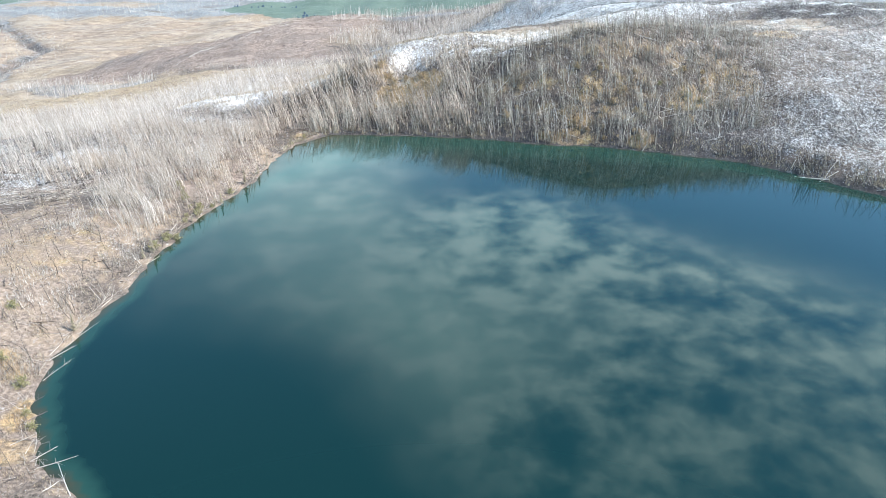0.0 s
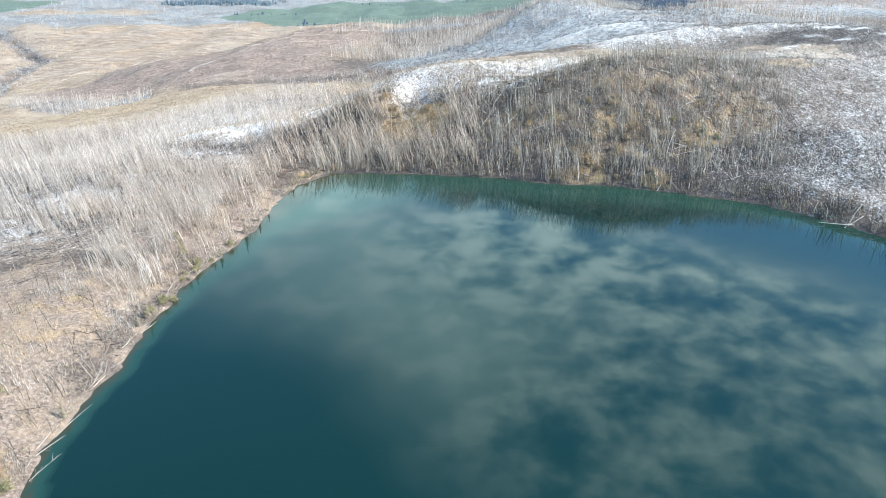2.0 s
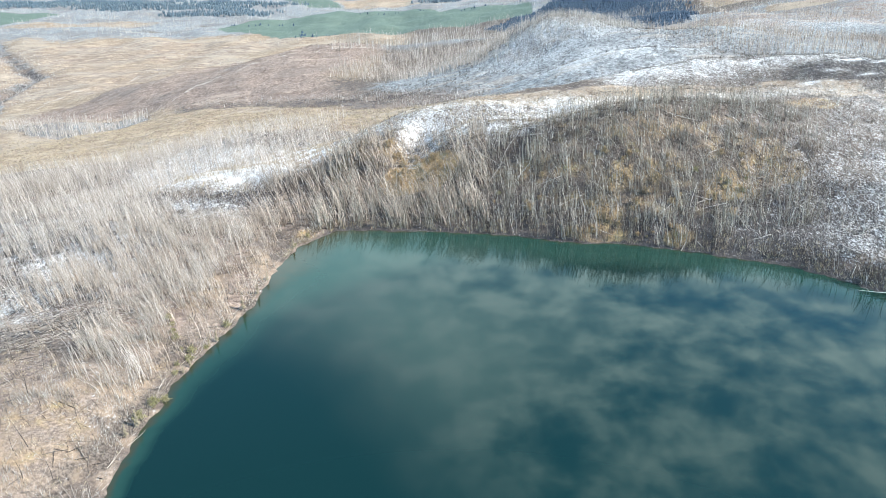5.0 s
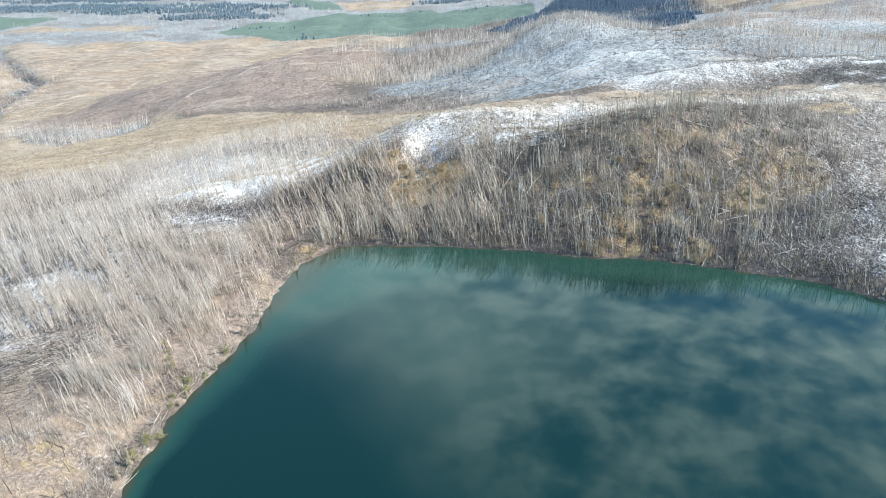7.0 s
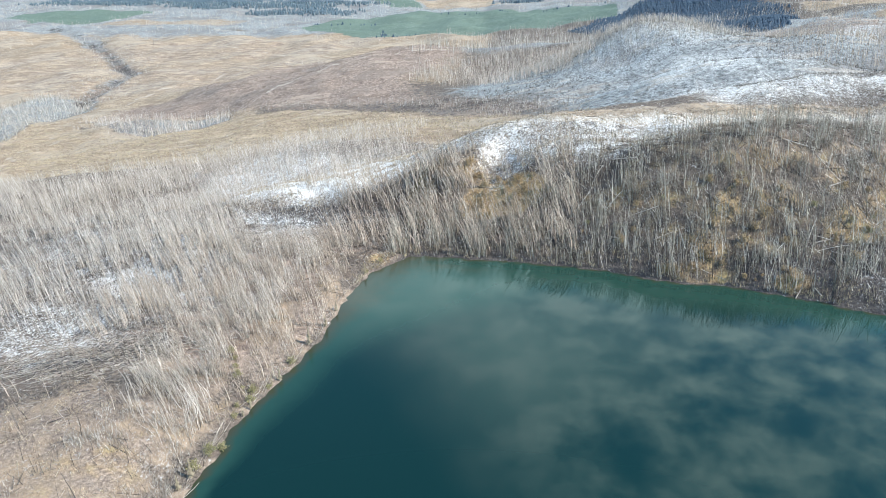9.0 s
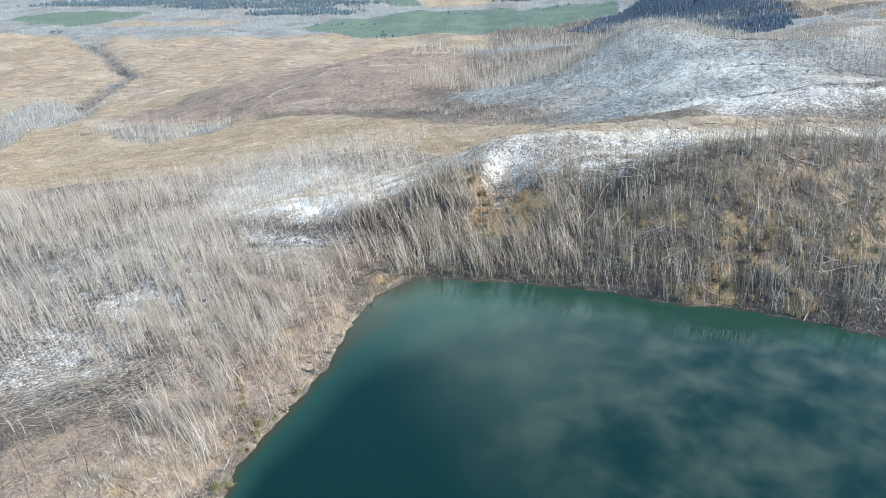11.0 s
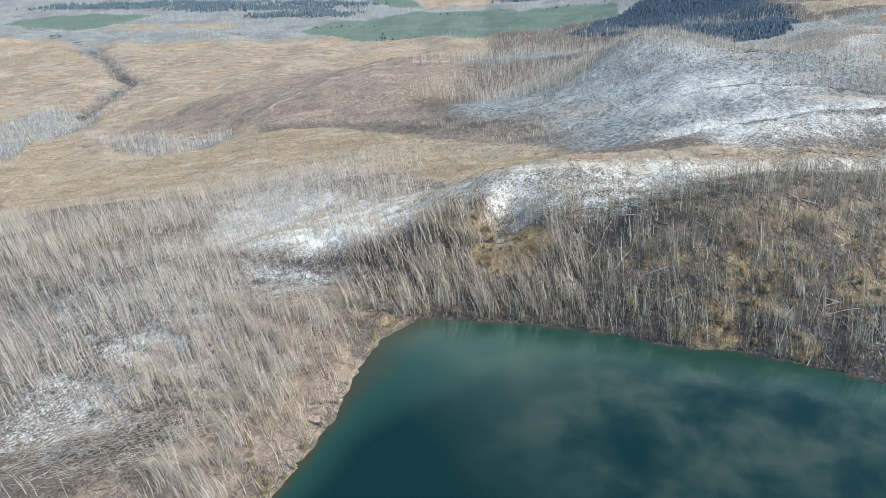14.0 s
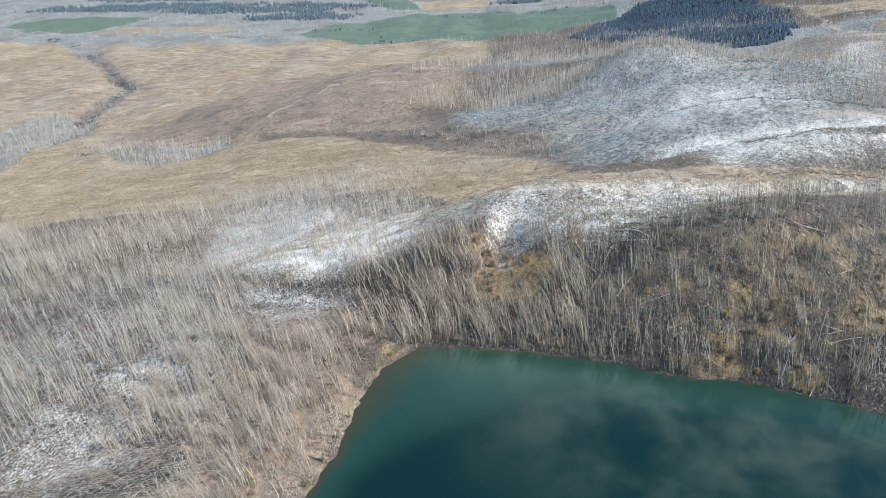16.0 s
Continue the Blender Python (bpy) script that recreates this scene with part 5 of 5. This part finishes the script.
spots = np.array([(-47.4, 118.3), (-39.9, 121.8), (-43.0, 112.1), (-43.9, 108.3), (-44.3, 110.5), (-54.1, 75.4), (-41.5, 115.5), (-49.5, 122), (-45.2, 98), (-43.6, 57.9), (-42.0, 55.9), (-50.5, 65.8), (-34.5, 153.5), (-32.5, 157.5), (-46.5, 62.5), (45.2, 151.6), (46.2, 152.2), (44.4, 152.6), (57, 165), (58.4, 164.2), (61, 162), (55, 162), (62.4, 165), (24, 170), (9, 168), (52, 167), (-46.4, 116.6), (-44.9, 114.2), (-43.3, 102.4), (-44.4, 101.2), (-48.2, 120.2), (-43.2, 114.0)])
plant(olive, np.concatenate([spots, ground_height(spots[:, 0], spots[:, 1])[:, None]], 1), rng, (0.4, 0.8))


def larch(seed, tall, label):
    """A young conifer: stem, and drooping tiers of fine sprays."""
    rng = np.random.RandomState(seed)
    ob = thing("young_larch", label, "tree", "young larches at the shore")
    v, f, _, _ = stems(rng, np.zeros((1, 3)), np.array([tall]), np.zeros((1, 2)), np.array([tall * 0.016]), 0)
    part("trunk", mesh_from("trunk", v, f, BARK_WARM), ob)
    n = 260
    t, a = rng.uniform(0.12, 1.0, n), rng.uniform(0, 6.283, n)
    ln = tall * 0.19 * (1.06 - t) * rng.uniform(0.2, 1.3, n) * (0.75 + 0.35 * np.sin(t * 23 + a * 2 + seed))
    c = np.stack([np.zeros(n), np.zeros(n), t * tall], 1)
    tip = c + np.stack([np.cos(a) * ln, np.sin(a) * ln, -0.12 * ln], 1)
    w = np.stack([-np.sin(a), np.cos(a), np.zeros(n)], 1) * (0.09 + 0.12 * ln)[:, None]
    mid = (c * 0.5 + tip * 0.5)
    q = np.stack([c, mid + w, tip, mid - w], 1).reshape(-1, 3)
    part("foliage", mesh_from("foliage", q, np.arange(n * 4).reshape(-1, 4), LARCH), ob, kind="stuff")
    return ob


rng = np.random.RandomState(74)
larches = [larch(220 + i, 3.2 + 0.6 * i, "young brownish larch standing at the waterline") for i in range(3)]
spots = np.array([(-34.6, 152.4), (-36.9, 138.5), (-38.6, 127.3), (-40.4, 117.6), (-41.2, 116.2), (-44.9, 96.6), (-42.4, 110.6), (-42.9, 108.9), (-45.6, 94.5), (-46.4, 74.2), (-37.4, 133.0)])
plant(larches, np.concatenate([spots, ground_height(spots[:, 0], spots[:, 1])[:, None]], 1), rng, (0.5, 0.9))
